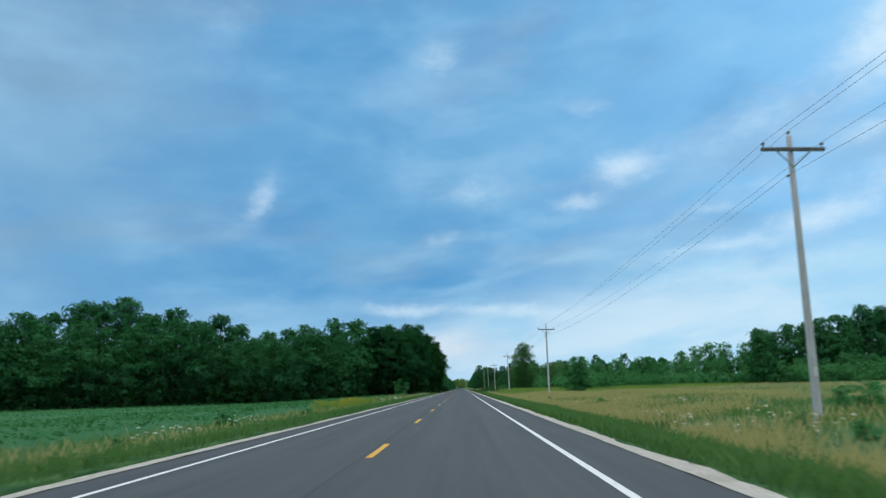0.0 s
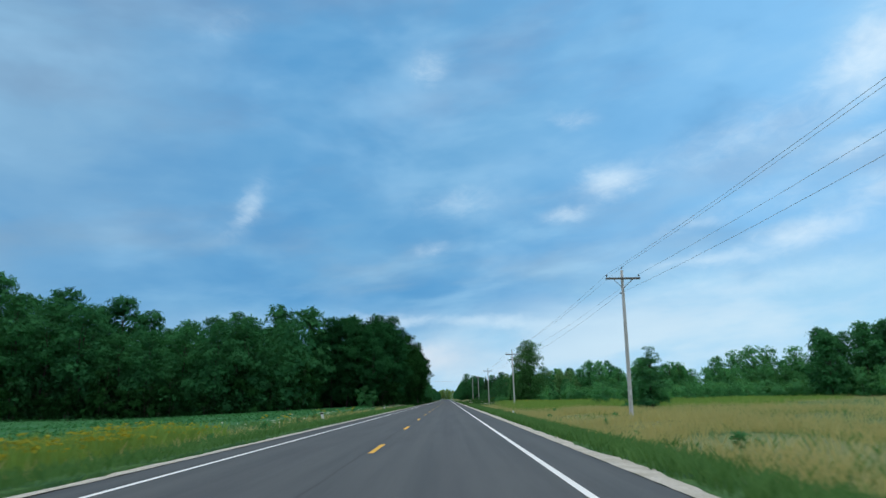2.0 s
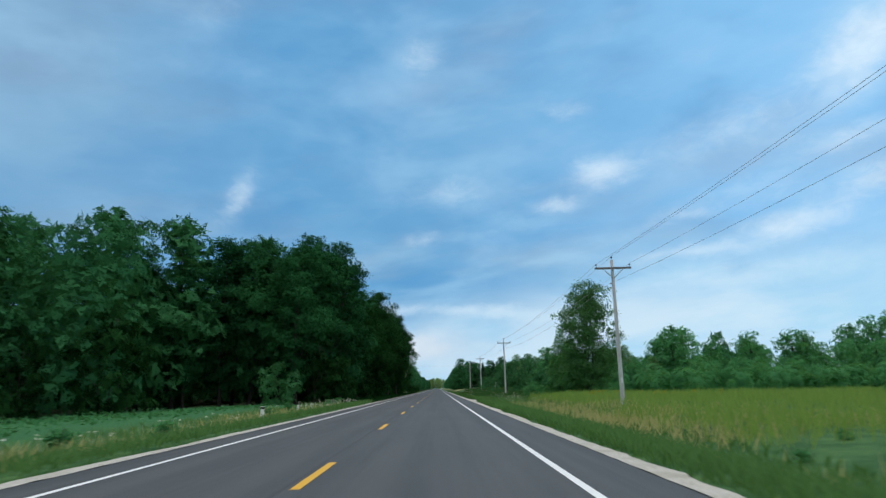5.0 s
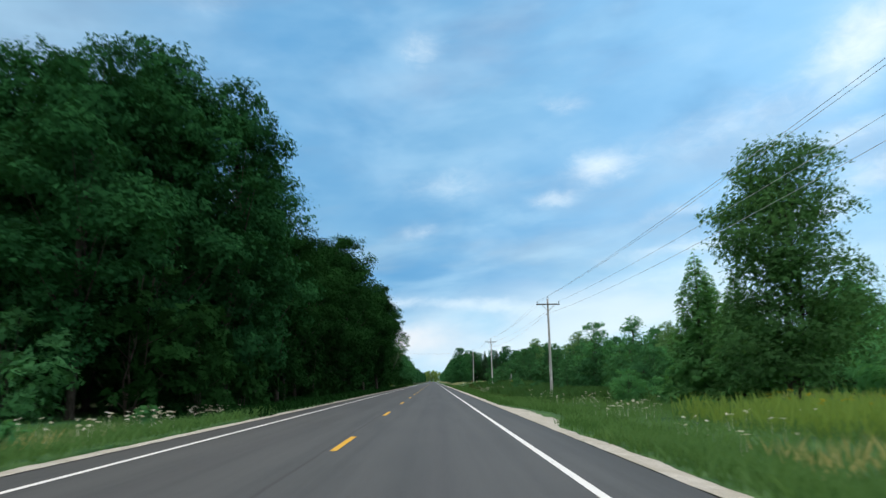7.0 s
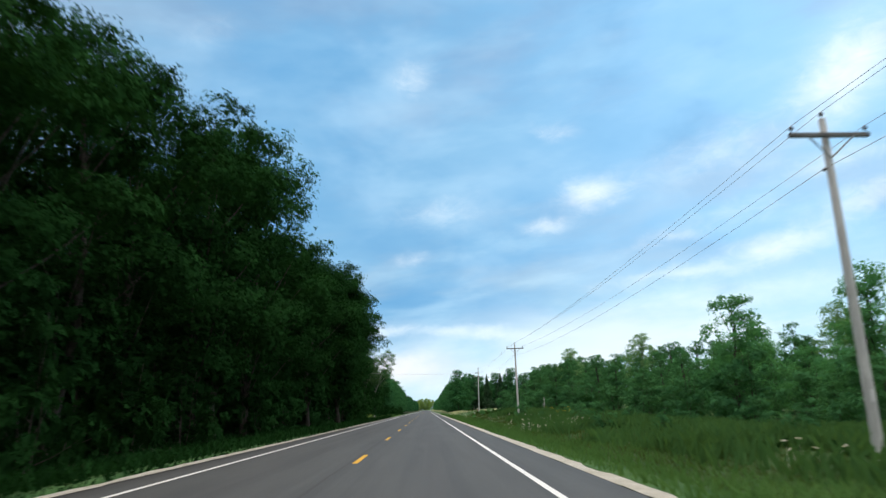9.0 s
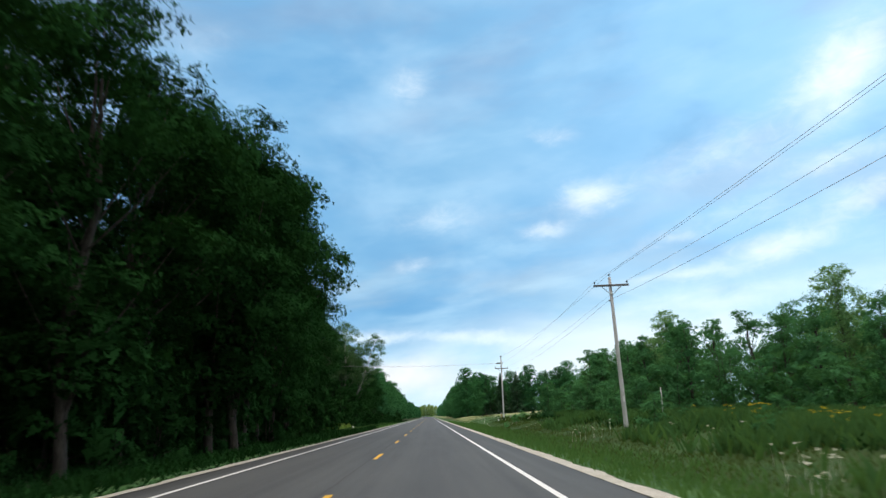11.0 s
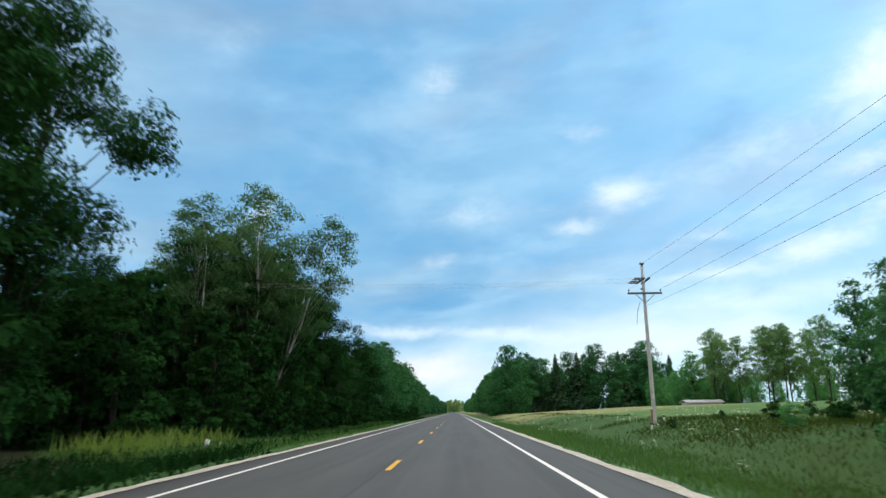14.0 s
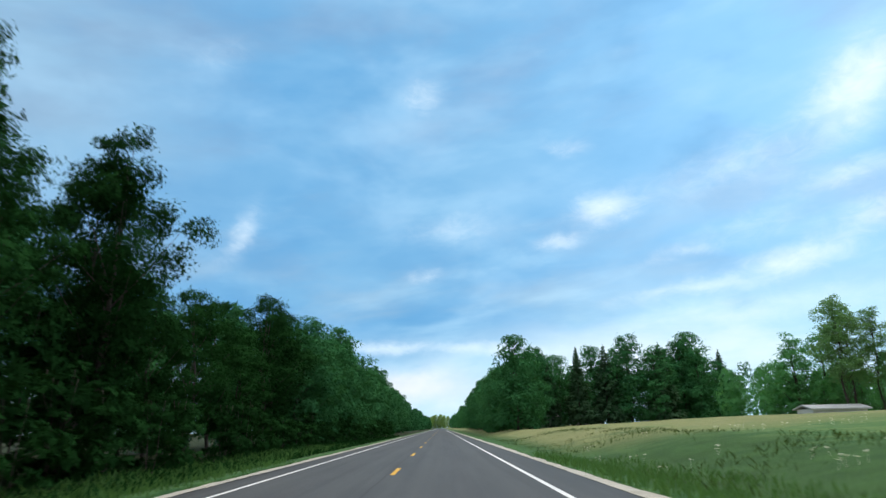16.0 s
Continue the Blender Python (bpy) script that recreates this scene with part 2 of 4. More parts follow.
def ground_mat():
    """Rough meadow, bean field, mown lawn and woodland floor on one sheet, by where they lie."""
    m, n = material("meadow_ground")
    pos = n.add("ShaderNodeTexCoord").outputs["Object"]
    xyz = n.add("ShaderNodeSeparateXYZ", {0: pos})
    x, y = xyz.outputs[0], xyz.outputs[1]
    big = n.noise(pos, 0.09, 5, 0.6).outputs[0]
    mid = n.noise(pos, 0.7, 5, 0.65).outputs[0]
    fine = n.noise(pos, 9.0, 4, 0.7).outputs[0]
    green = n.mix(n.step(mid, 0.35, 0.68), (0.038, 0.116, 0.041, 1), (0.090, 0.195, 0.064, 1))
    dry = n.mix(n.step(fine, 0.3, 0.7), (0.17, 0.21, 0.09, 1), (0.34, 0.33, 0.16, 1))
    wobx = n.math("ADD", x, n.math("MULTIPLY", n.math("SUBTRACT", mid, 0.5), 3.0))
    right = n.math("MULTIPLY", n.step(wobx, 6.4, 8.4), n.math("MULTIPLY", n.step(n.math("ADD", y, n.math("MULTIPLY", big, 50.0)), 152.0, 112.0), n.step(y, 30.0, 75.0, 0.5, 1.0)))
    belt = n.math("MULTIPLY", n.step(wobx, 7.0, 8.6), n.step(wobx, 17.5, 12.5))
    straw = n.math("MULTIPLY", right, n.step(n.math("ADD", n.math("ADD", big, n.math("MULTIPLY", mid, 0.3)), n.math("MULTIPLY", belt, 0.14)), 0.60, 0.84, 0.05, 0.9))
    left = n.math("MULTIPLY", n.step(wobx, -6.5, -7.5), n.step(wobx, -12.0, -9.5))
    straw = n.math("ADD", straw, n.math("MULTIPLY", left, n.step(big, 0.4, 0.6, 0.1, 0.5)))
    c = n.mix(n.math("MINIMUM", straw, 1.0), green, dry)
    # rank weeds and bare brown patches further on
    rank = n.math("MULTIPLY", n.step(n.math("ABSOLUTE", wobx), 5.5, 8.0), n.math("MULTIPLY", n.step(y, 190.0, 230.0), n.step(y, 345.0, 322.0, 0.6, 1.0)))
    c = n.mix(n.math("MULTIPLY", rank, n.step(n.math("ADD", big, n.math("MULTIPLY", mid, 0.4)), 0.55, 0.85, 0.55, 0.92)), c, n.mix(n.step(mid, 0.4, 0.62), (0.044, 0.072, 0.018, 1), (0.028, 0.074, 0.020, 1)))
    # bean field to the left
    beans = n.math("MULTIPLY", n.step(wobx, -11.0, -13.5), n.step(y, 230.0, 200.0))
    c = n.mix(beans, c, n.mix(n.step(fine, 0.3, 0.7), (0.038, 0.145, 0.058, 1), (0.062, 0.210, 0.082, 1)))
    # fallen-leaf floor under the trees on the left, darkened to carry their shade
    shaded_litter = n.math("MULTIPLY", n.step(wobx, -5.7, -8.0), n.step(y, 184.0, 196.0))
    c = n.mix(n.math("MULTIPLY", shaded_litter, 0.85), c, n.mix(n.step(fine, 0.3, 0.7), (0.016, 0.020, 0.010, 1), (0.034, 0.038, 0.018, 1)))
    # lawn on the rise to the right
    lawn = n.math("MULTIPLY", n.step(wobx, 13.0, 19.0), n.math("MULTIPLY", n.step(n.math("ADD", y, n.math("MULTIPLY", big, 16.0)), 348.0, 376.0), n.step(y, 520.0, 490.0)))
    c = n.mix(lawn, c, n.mix(n.step(mid, 0.4, 0.7), (0.072, 0.175, 0.060, 1), (0.155, 0.235, 0.085, 1)))
    crest = n.math("MULTIPLY", n.math("MULTIPLY", n.step(wobx, 8.0, 12.0), n.step(y, 388.0, 412.0)), n.step(n.math("ADD", big, n.math("MULTIPLY", mid, 0.4)), 0.46, 0.72, 0.25, 0.9))
    c = n.mix(crest, c, dry)
    c = n.mix(n.math("MULTIPLY", n.step(fine, 0.55, 0.8), 0.35), c, (0.03, 0.04, 0.016, 1))
    h = n.math("ADD", fine, n.math("MULTIPLY", mid, 0.8))
    finish(n, c, 0.95, bump(n, h, 0.8, 0.12), spec=0.15)
    return m


def weathered_wood():
    m, n = material("weathered_pole_wood")
    pos = n.add("ShaderNodeTexCoord").outputs["Object"]
    g = n.noise(n.vec("MULTIPLY", pos, (14, 14, 0.7)), 2.0, 5, 0.65, 0.3).outputs[0]
    big = n.noise(pos, 0.6, 3).outputs[0]
    rnd = n.add("ShaderNodeObjectInfo").outputs["Random"]
    c = n.mix(n.step(g, 0.35, 0.7), (0.44, 0.45, 0.46, 1), (0.74, 0.75, 0.76, 1))
    c = n.mix(n.math("MULTIPLY", n.step(big, 0.4, 0.7), 0.3), c, (0.40, 0.40, 0.40, 1))
    c = n.mix(n.math("MULTIPLY", rnd, 0.2), c, (0.5, 0.5, 0.49, 1))
    finish(n, c, 0.9, bump(n, g, 0.6, 0.01), spec=0.2)
    return m


def bark(name, a, b, birch=False):
    m, n = material(name)
    pos = n.add("ShaderNodeTexCoord").outputs["Object"]
    if birch:
        g = n.noise(n.vec("MULTIPLY", pos, (2.0, 2.0, 9.0)), 1.6, 4, 0.6).outputs[0]
        c = n.mix(n.step(g, 0.56, 0.66), a + (1,), b + (1,))
    else:
        g = n.noise(n.vec("MULTIPLY", pos, (9.0, 9.0, 1.6)), 1.5, 5, 0.65).outputs[0]
        c = n.mix(n.step(g, 0.35, 0.68), a + (1,), b + (1,))
    finish(n, c, 0.9, bump(n, g, 0.6, 0.02), spec=0.2)
    return m


M_ASPHALT, M_GRAVEL, M_GROUND, M_POLE = asphalt(), gravel_mat(), ground_mat(), weathered_wood()
M_WHITE, M_YELLOW = paint("white_line_paint", (0.80, 0.81, 0.80)), paint("yellow_line_paint", (0.72, 0.40, 0.02))
M_BARK = bark("grey_bark", (0.036, 0.031, 0.026), (0.095, 0.085, 0.074))
M_BIRCH = bark("birch_bark", (0.62, 0.60, 0.56), (0.08, 0.07, 0.06), birch=True)
# near leaves darkened: the roadside wood's shade is put into the colour
M_LEAF = leafy("shaded_roadside_leaves", (0.003, 0.0155, 0.0050), (0.0230, 0.091, 0.0250), 0.10, 12.0)
M_THICKET = leafy("thicket_leaves", (0.023, 0.103, 0.047), (0.080, 0.252, 0.104), 0.33, 12.0)
# some of the roadside shade is in this colour, bridging to the paler wood
M_EDGE = leafy("half_shaded_corner_leaves", (0.0085, 0.050, 0.021), (0.033, 0.148, 0.051), 0.14, 10.0)
# same foliage further off, paled and blued: distance haze is in the colour
M_WOOD = leafy("hazed_wood_leaves", (0.018, 0.092, 0.042), (0.058, 0.215, 0.080), 0.2, 6.0)
M_LEAF_R = leafy("young_leaves", (0.050, 0.200, 0.086), (0.108, 0.335, 0.134), 0.42, 9.0)
M_LEAF_B = leafy("birch_leaves", (0.040, 0.115, 0.052), (0.100, 0.215, 0.095), 0.4)
M_NEEDLE = leafy("needles", (0.030, 0.088, 0.050), (0.066, 0.145, 0.076), 0.2)
# brighter yellow-green leaves: the far trees' sunlight is put into the colour
M_FAR = leafy("sunlit_far_leaves", (0.15, 0.28, 0.09), (0.28, 0.42, 0.14), 0.4)
M_BLADE = leafy("green_blades", (0.037, 0.124, 0.038), (0.096, 0.212, 0.068), 0.4)
M_STRAW = leafy("straw_blades", (0.30, 0.32, 0.145), (0.58, 0.52, 0.27), 0.45)
M_LONE = leafy("lone_tree_leaves", (0.040, 0.128, 0.050), (0.088, 0.225, 0.080), 0.35, 8.0)
M_CEDAR = leafy("cedar_sprays", (0.080, 0.250, 0.095), (0.150, 0.390, 0.140), 0.35, 12.0)
M_POPLAR = leafy("poplar_leaves", (0.075, 0.185, 0.080), (0.16, 0.33, 0.14), 0.45, 8.0)
M_BANK = leafy("bank_blades", (0.060, 0.170, 0.055), (0.145, 0.290, 0.105), 0.4)
M_OLIVE = leafy("olive_weeds", (0.032, 0.072, 0.017), (0.074, 0.114, 0.030), 0.3)
M_TALL = leafy("tall_weed_leaves", (0.027, 0.092, 0.032), (0.082, 0.192, 0.068), 0.4)
M_RANK = leafy("yellow_green_stems", (0.12, 0.24, 0.055), (0.26, 0.40, 0.11), 0.45)
M_BEAN = leafy("bean_leaves", (0.040, 0.150, 0.062), (0.068, 0.225, 0.090), 0.3)
M_PETAL = leafy("white_umbels", (0.62, 0.64, 0.58), (0.80, 0.80, 0.76), 0.3)
M_GOLD = leafy("goldenrod_heads", (0.28, 0.27, 0.035), (0.50, 0.43, 0.05), 0.3)
M_WIRE = plain("dull_aluminium_wire", (0.48, 0.48, 0.50), 0.55, 0.1, 3.0)
M_STEEL = plain("galvanised_steel", (0.33, 0.34, 0.35), 0.5, 0.2, 8.0, 0.6)
M_ARM = plain("dark_weathered_timber", (0.17, 0.17, 0.175), 0.9, 0.3, 3.0)
M_GLASSY = plain("brown_porcelain", (0.10, 0.085, 0.08), 0.3, 0.2)
M_POST = plain("white_plastic", (0.78, 0.79, 0.80), 0.5, 0.06, 5.0)
M_BLACK = plain("black_band", (0.02, 0.02, 0.022), 0.6, 0.2)
M_RED = plain("red_orange_band", (0.30, 0.12, 0.07), 0.6, 0.2)
M_SIDING = plain("blue_grey_siding", (0.30, 0.34, 0.38), 0.7, 0.1, 3.0)
M_ROOF = plain("grey_metal_roof", (0.36, 0.38, 0.40), 0.5, 0.12, 2.0)
M_DARKGLASS = plain("window_glass", (0.03, 0.035, 0.04), 0.1, 0.1)


# ---------------------------------------------------------------- building helpers
def mesh_from(name, verts, faces, mat, smooth=False):
    me = bpy.data.meshes.new(name)
    me.from_pydata([tuple(v) for v in verts] if not isinstance(verts, np.ndarray) else verts.tolist(), [], faces if isinstance(faces, list) else faces.tolist())
    me.materials.append(mat)
    if smooth:
        me.polygons.foreach_set("use_smooth", [True] * len(me.polygons))
    me.update()
    return me


def part(name, data, parent, label=""):
    ob = new(name, data)
    ob.parent = parent
    if label:
        ob["label"] = label
    return ob


class Shape:
    """Collects simple solids into one mesh."""

    def __init__(self):
        self.v, self.f = [], []

    def tube(self, pts, radii, sides=8, cap=True):
        base, n = len(self.v), len(pts)
        for i, (p, r) in enumerate(zip(pts, radii)):
            p = Vector(p)
            d = (Vector(pts[min(i + 1, n - 1)]) - Vector(pts[max(i - 1, 0)])).normalized()
            side = d.cross(Vector((0, 0, 1)) if abs(d.z) < 0.9 else Vector((1, 0, 0))).normalized()
            other = d.cross(side)
            for k in range(sides):
                a = 2 * math.pi * k / sides
                self.v.append(p + side * (r * math.cos(a)) + other * (r * math.sin(a)))
        for i in range(n - 1):
            for k in range(sides):
                a, b = base + i * sides + k, base + i * sides + (k + 1) % sides
                self.f.append((a, b, b + sides, a + sides))
        if cap:
            self.f.append(tuple(base + k for k in reversed(range(sides))))
            self.f.append(tuple(base + (n - 1) * sides + k for k in range(sides)))
        return self

    def box(self, lo, hi, bevel=0.0):
        bm = bmesh.new()
        bmesh.ops.create_cube(bm, size=1)
        for v in bm.verts:
            v.co = Vector([(lo[i] + hi[i]) / 2 + v.co[i] * (hi[i] - lo[i]) for i in range(3)])
        if bevel:
            bmesh.ops.bevel(bm, geom=bm.edges[:], offset=bevel, segments=1, affect="EDGES")
        base = len(self.v)
        bm.verts.index_update()
        self.v += [v.co.copy() for v in bm.verts]
        self.f += [tuple(base + v.index for v in f.verts) for f in bm.faces]
        bm.free()
        return self

    def mesh(self, name, mat, smooth=False):
        return mesh_from(name, self.v, self.f, mat, smooth)


def smooth01(a, b, v):
    t = np.clip((v - a) / (b - a), 0, 1)
    return t * t * (3 - 2 * t)


CROWN = 0.021


def road_z(x):
    return -CROWN * np.abs(x)


def ground_z(x, y):
    """Height of the land beside the road."""
    x, y = np.asarray(x, float), np.asarray(y, float)
    a = np.abs(x)
    z = -0.15 - 0.30 * smooth01(5.6, 8.2, a) + 0.22 * smooth01(9.0, 13.0, a)
    z = np.where(a < 5.35, -0.34, z)
    out = smooth01(6.0, 9.0, a)
    z = z + out * (0.10 * np.sin(x * 0.31 + y * 0.13) * np.sin(y * 0.21 - x * 0.17) + 0.05 * np.sin(x * 0.9 + 1.3) * np.sin(y * 0.77))
    z = z - 0.80 * smooth01(12.0, 46.0, -x) * smooth01(260, 200, y)
    rise = smooth01(8.0, 16.0, x) * smooth01(240.0, 300.0, y)
    z = z + 0.75 * rise
    hill = smooth01(10.0, 42.0, x) * smooth01(325.0, 385.0, y) * (1 - 0.55 * smooth01(430.0, 520.0, y))
    return z + 1.3 * hill


def strip(name, xs, ys, zf, mat):
    X, Y = np.meshgrid(xs, ys)
    Z = zf(X, Y)
    v = np.stack([X, Y, Z], -1).reshape(-1, 3)
    nx = len(xs)
    i = (np.arange(len(ys) - 1)[:, None] * nx + np.arange(nx - 1)[None]).reshape(-1)
    return mesh_from(name, v, np.stack([i, i + 1, i + nx + 1, i + nx], -1), mat, True)


# ---------------------------------------------------------------- ground, road, shoulders
gx = np.concatenate([[-2600, -1500, -800, -400, -250], np.arange(-180, -20, 8.0), np.arange(-20, -5.4, 0.8), [-5.36, -5.34, 0, 5.34, 5.36], np.arange(5.6, 20, 0.8), np.arange(20, 100, 4.0), [110, 130, 160, 200, 300, 500, 900, 1600, 2600]])
gy = np.concatenate([[-400, -200, -100, -50], np.arange(-30, 560, 2.5), np.arange(570, 1000, 20.0), [1100, 1300, 1700, 2300, 3200]])
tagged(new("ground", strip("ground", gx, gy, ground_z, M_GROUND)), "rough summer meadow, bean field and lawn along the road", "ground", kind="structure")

ROAD_END = 1400.0
ry = np.concatenate([np.arange(-60, 600, 6.0), np.arange(600, ROAD_END + 1, 50.0)])
EDGE_L, EDGE_R = 4.42, 4.98


def road_mesh():
    xs = [-EDGE_L - 0.06, -EDGE_L, -3.6, -1.8, 0, 1.8, 3.7, EDGE_R, EDGE_R + 0.06]
    def zf(X, Y):
        return np.where((X > EDGE_R) | (X < -EDGE_L), -0.3, road_z(X))
    return strip("road", xs, ry, zf, M_ASPHALT)


road = tagged(new("road", road_mesh()), "grey two-lane asphalt road with fresh paint lines", "road", kind="structure")


def line_mesh(name, x0, x1, y0, y1, mat, lift=0.006, step=6.0):
    ys = np.linspace(y0, y1, max(2, int((y1 - y0) / step) + 1))
    return strip(name, [x0, x1], ys, lambda X, Y: road_z(X) + lift, mat)


for x in (-3.40, 3.67):
    part("edge_line", line_mesh("edge_line", x - 0.065, x + 0.065, -60, ROAD_END, M_WHITE), road, "solid white painted edge line")
dash = line_mesh("lane_dash", -0.065, 0.065, 0, 3.05, M_YELLOW, step=1.0)
for k in range(-4, 75):
    d = part("lane_dash", dash, road)
    d.location.y = k * 12.192 + float(np.interp(k, (4, 14, 25), (0.22, -0.07, -0.87)))
road.children[2]["label"] = "short yellow painted centre dash"


def shoulder(side):
    rng = np.random.RandomState(5 + side)
    ys = np.concatenate([np.arange(-60, 520, 0.5), np.arange(520, ROAD_END, 10.0)])
    wob = np.convolve(rng.rand(len(ys) + 8) - 0.5, np.ones(9) / 9, "valid")
    fine = np.convolve(rng.rand(len(ys) + 2) - 0.5, np.ones(3) / 3, "valid")
    drive = np.exp(-((ys - 186.5) / 6.0) ** 4) * 1.25 if side > 0 else 0 * ys
    edge = EDGE_R if side > 0 else EDGE_L
    outer = (5.58 if side > 0 else 5.10) + 0.65 * wob + 0.35 * fine + drive
    rows, nx = [], 5
    for j, y in enumerate(ys):
        for k in range(nx):
            f = k / (nx - 1)
            x = edge - 0.02 + f * (outer[j] - edge)
            z = road_z(edge) + 0.010 - 0.075 * (x - edge) if x < 6.3 else -0.225 - 0.06 * (x - 6.3)
            if k == nx - 1:
                z = min(z, float(ground_z(x, y))) - 0.03
            rows.append((side * x, y, z + (rng.rand() - 0.5) * 0.012))
    i = (np.arange(len(ys) - 1)[:, None] * nx + np.arange(nx - 1)[None]).reshape(-1)
    quad = [i, i + 1, i + nx + 1, i + nx] if side > 0 else [i + nx, i + nx + 1, i + 1, i]
    return mesh_from("gravel_shoulder", np.array(rows), np.stack(quad, -1), M_GRAVEL)


for side in (-1, 1):
    tagged(new("gravel_shoulder", shoulder(side)), "pale crushed limestone shoulder with a ragged grass edge", "road shoulder", kind="structure")


# ---------------------------------------------------------------- trees
def leaf_sprays(c, nrm, size, rng):
    """Pointed sprays at c, facing nrm, as vertices (n, 3, 3)."""
    n = len(c)
    u = np.cross(nrm, rng.normal(size=(n, 3)))
    u /= np.linalg.norm(u, axis=1, keepdims=True) + 1e-9
    w = np.cross(nrm, u)
    s = (size * rng.uniform(0.55, 1.4, n))[:, None]
    k = rng.uniform(0.3, 0.5, n)[:, None]
    return np.stack([c - u * s * 0.6, c + u * s * 0.3 + w * s * k, c + u * s * 0.45 - w * s * k], 1)


def spray_mesh(name, q, mat):
    v = q.reshape(-1, 3)
    return mesh_from(name, v, np.arange(len(v)).reshape(-1, 3), mat)


def unit(v):
    return v / (np.linalg.norm(v, axis=1, keepdims=True) + 1e-9)


def broad_tree(seed, height, width, low, leaves, size, mat, bark_mat=None, clumps=26, lean=0.0, thin=False, trunk=0.02, stems=1, limb=0.3, hang=False, soft=1.0):
    """Meshes of trunk with limbs, and crown. low: where the crown begins, as a share of the height.
    hang: the upper boughs reach out over the lower ones; soft: how full the leafy heads are."""
    rng = np.random.RandomState(seed)
    sh = Shape()
    tops = []
    for s in range(stems):
        ang = rng.uniform(0, 6.28)
        off = 0.0 if stems == 1 else width * 0.13
        tip = Vector((lean * height + off * math.cos(ang), off * math.sin(ang), height * 0.93))
        foot = Vector((0.3 * off * math.cos(ang), 0.3 * off * math.sin(ang), -0.3))
        pts = [foot.lerp(tip, f) + Vector((rng.normal() * 0.02, rng.normal() * 0.02, 0)) * height * math.sin(math.pi * f) for f in (0, 0.04, 0.3, 0.55, 0.8, 1)]
        r = height * trunk / math.sqrt(stems)
        sh.tube(pts, [r * 1.5, r, r * 0.82, r * 0.6, r * 0.32, 0.02], 7)
        tops.append(pts)
    cen, rad = [], []
    for k in range(clumps):
        f = low + (1 - low) * (k + rng.uniform(0, 1)) / clumps
        g = (f - low) / (1 - low)
        env = math.sin(math.pi * min(0.93, 0.16 + 0.78 * g)) ** 0.75
        if hang:
            env *= 0.46 + 0.62 * float(smooth01(0.08, 0.5, g))
        ang = k * 2.399 + rng.uniform(-0.5, 0.5)
        rc = width * rng.uniform(0.14, 0.26) * (0.65 + 0.5 * env) * (0.7 if thin else 1.0)
        rr = max(0.0, width * 0.5 * env * rng.uniform(0.75, 1.1) - rc * 0.75)
        if rng.rand() < 0.2:
            rr *= 0.3
        pts = tops[k % stems]
        axis = pts[0].lerp(pts[-1], min(f, 1.0))
        c = Vector((axis.x + rr * math.cos(ang), axis.y + rr * math.sin(ang), f * height - rc * 0.35))
        cen.append(c)
        rad.append(rc)
        start = pts[0].lerp(pts[-1], max(0.12, f - 0.16 - 0.1 * rng.rand()))
        midp = start.lerp(c, 0.55) + Vector((0, 0, -0.05 * rr))
        lr = height * trunk * limb
        sh.tube([start, midp, c], [lr, lr * 0.6, lr * 0.2], 4, False)
    cen, rad = np.array(cen), np.array(rad)
    # a bough ends in a dome of leafy heads; leaves lie thick on top of it, and its underside is open
    heads = 11
    hd = unit(rng.normal(size=(clumps * heads, 3)) * (1, 1, 0.7) + (0, 0, 0.55))
    hc = np.repeat(cen, heads, 0) + hd * (np.repeat(rad, heads) * rng.uniform(0.55, 0.95, clumps * heads))[:, None] * (1, 1, 0.62)
    hr = np.repeat(rad, heads) * rng.uniform(0.22, 0.42, clumps * heads) * soft
    idx = rng.choice(len(hc), leaves, p=hr ** 2 / np.sum(hr ** 2))
    d = unit(rng.normal(size=(leaves, 3)) + (0, 0, 0.55))
    ragged = rng.normal(size=(leaves, 3)) * (hr[idx] * 0.16)[:, None]
    c = hc[idx] + d * (hr[idx] * rng.uniform(0.55, 1.1, leaves))[:, None] * (1.0, 1.0, 0.6) + ragged
    nrm = unit(hd[idx] * 0.55 + d * 0.45 + rng.normal(size=(leaves, 3)) * 0.34 + (0, 0, 0.2))
    return sh.mesh("trunk", bark_mat or M_BARK, True), spray_mesh("crown", leaf_sprays(c, nrm, size, rng), mat)


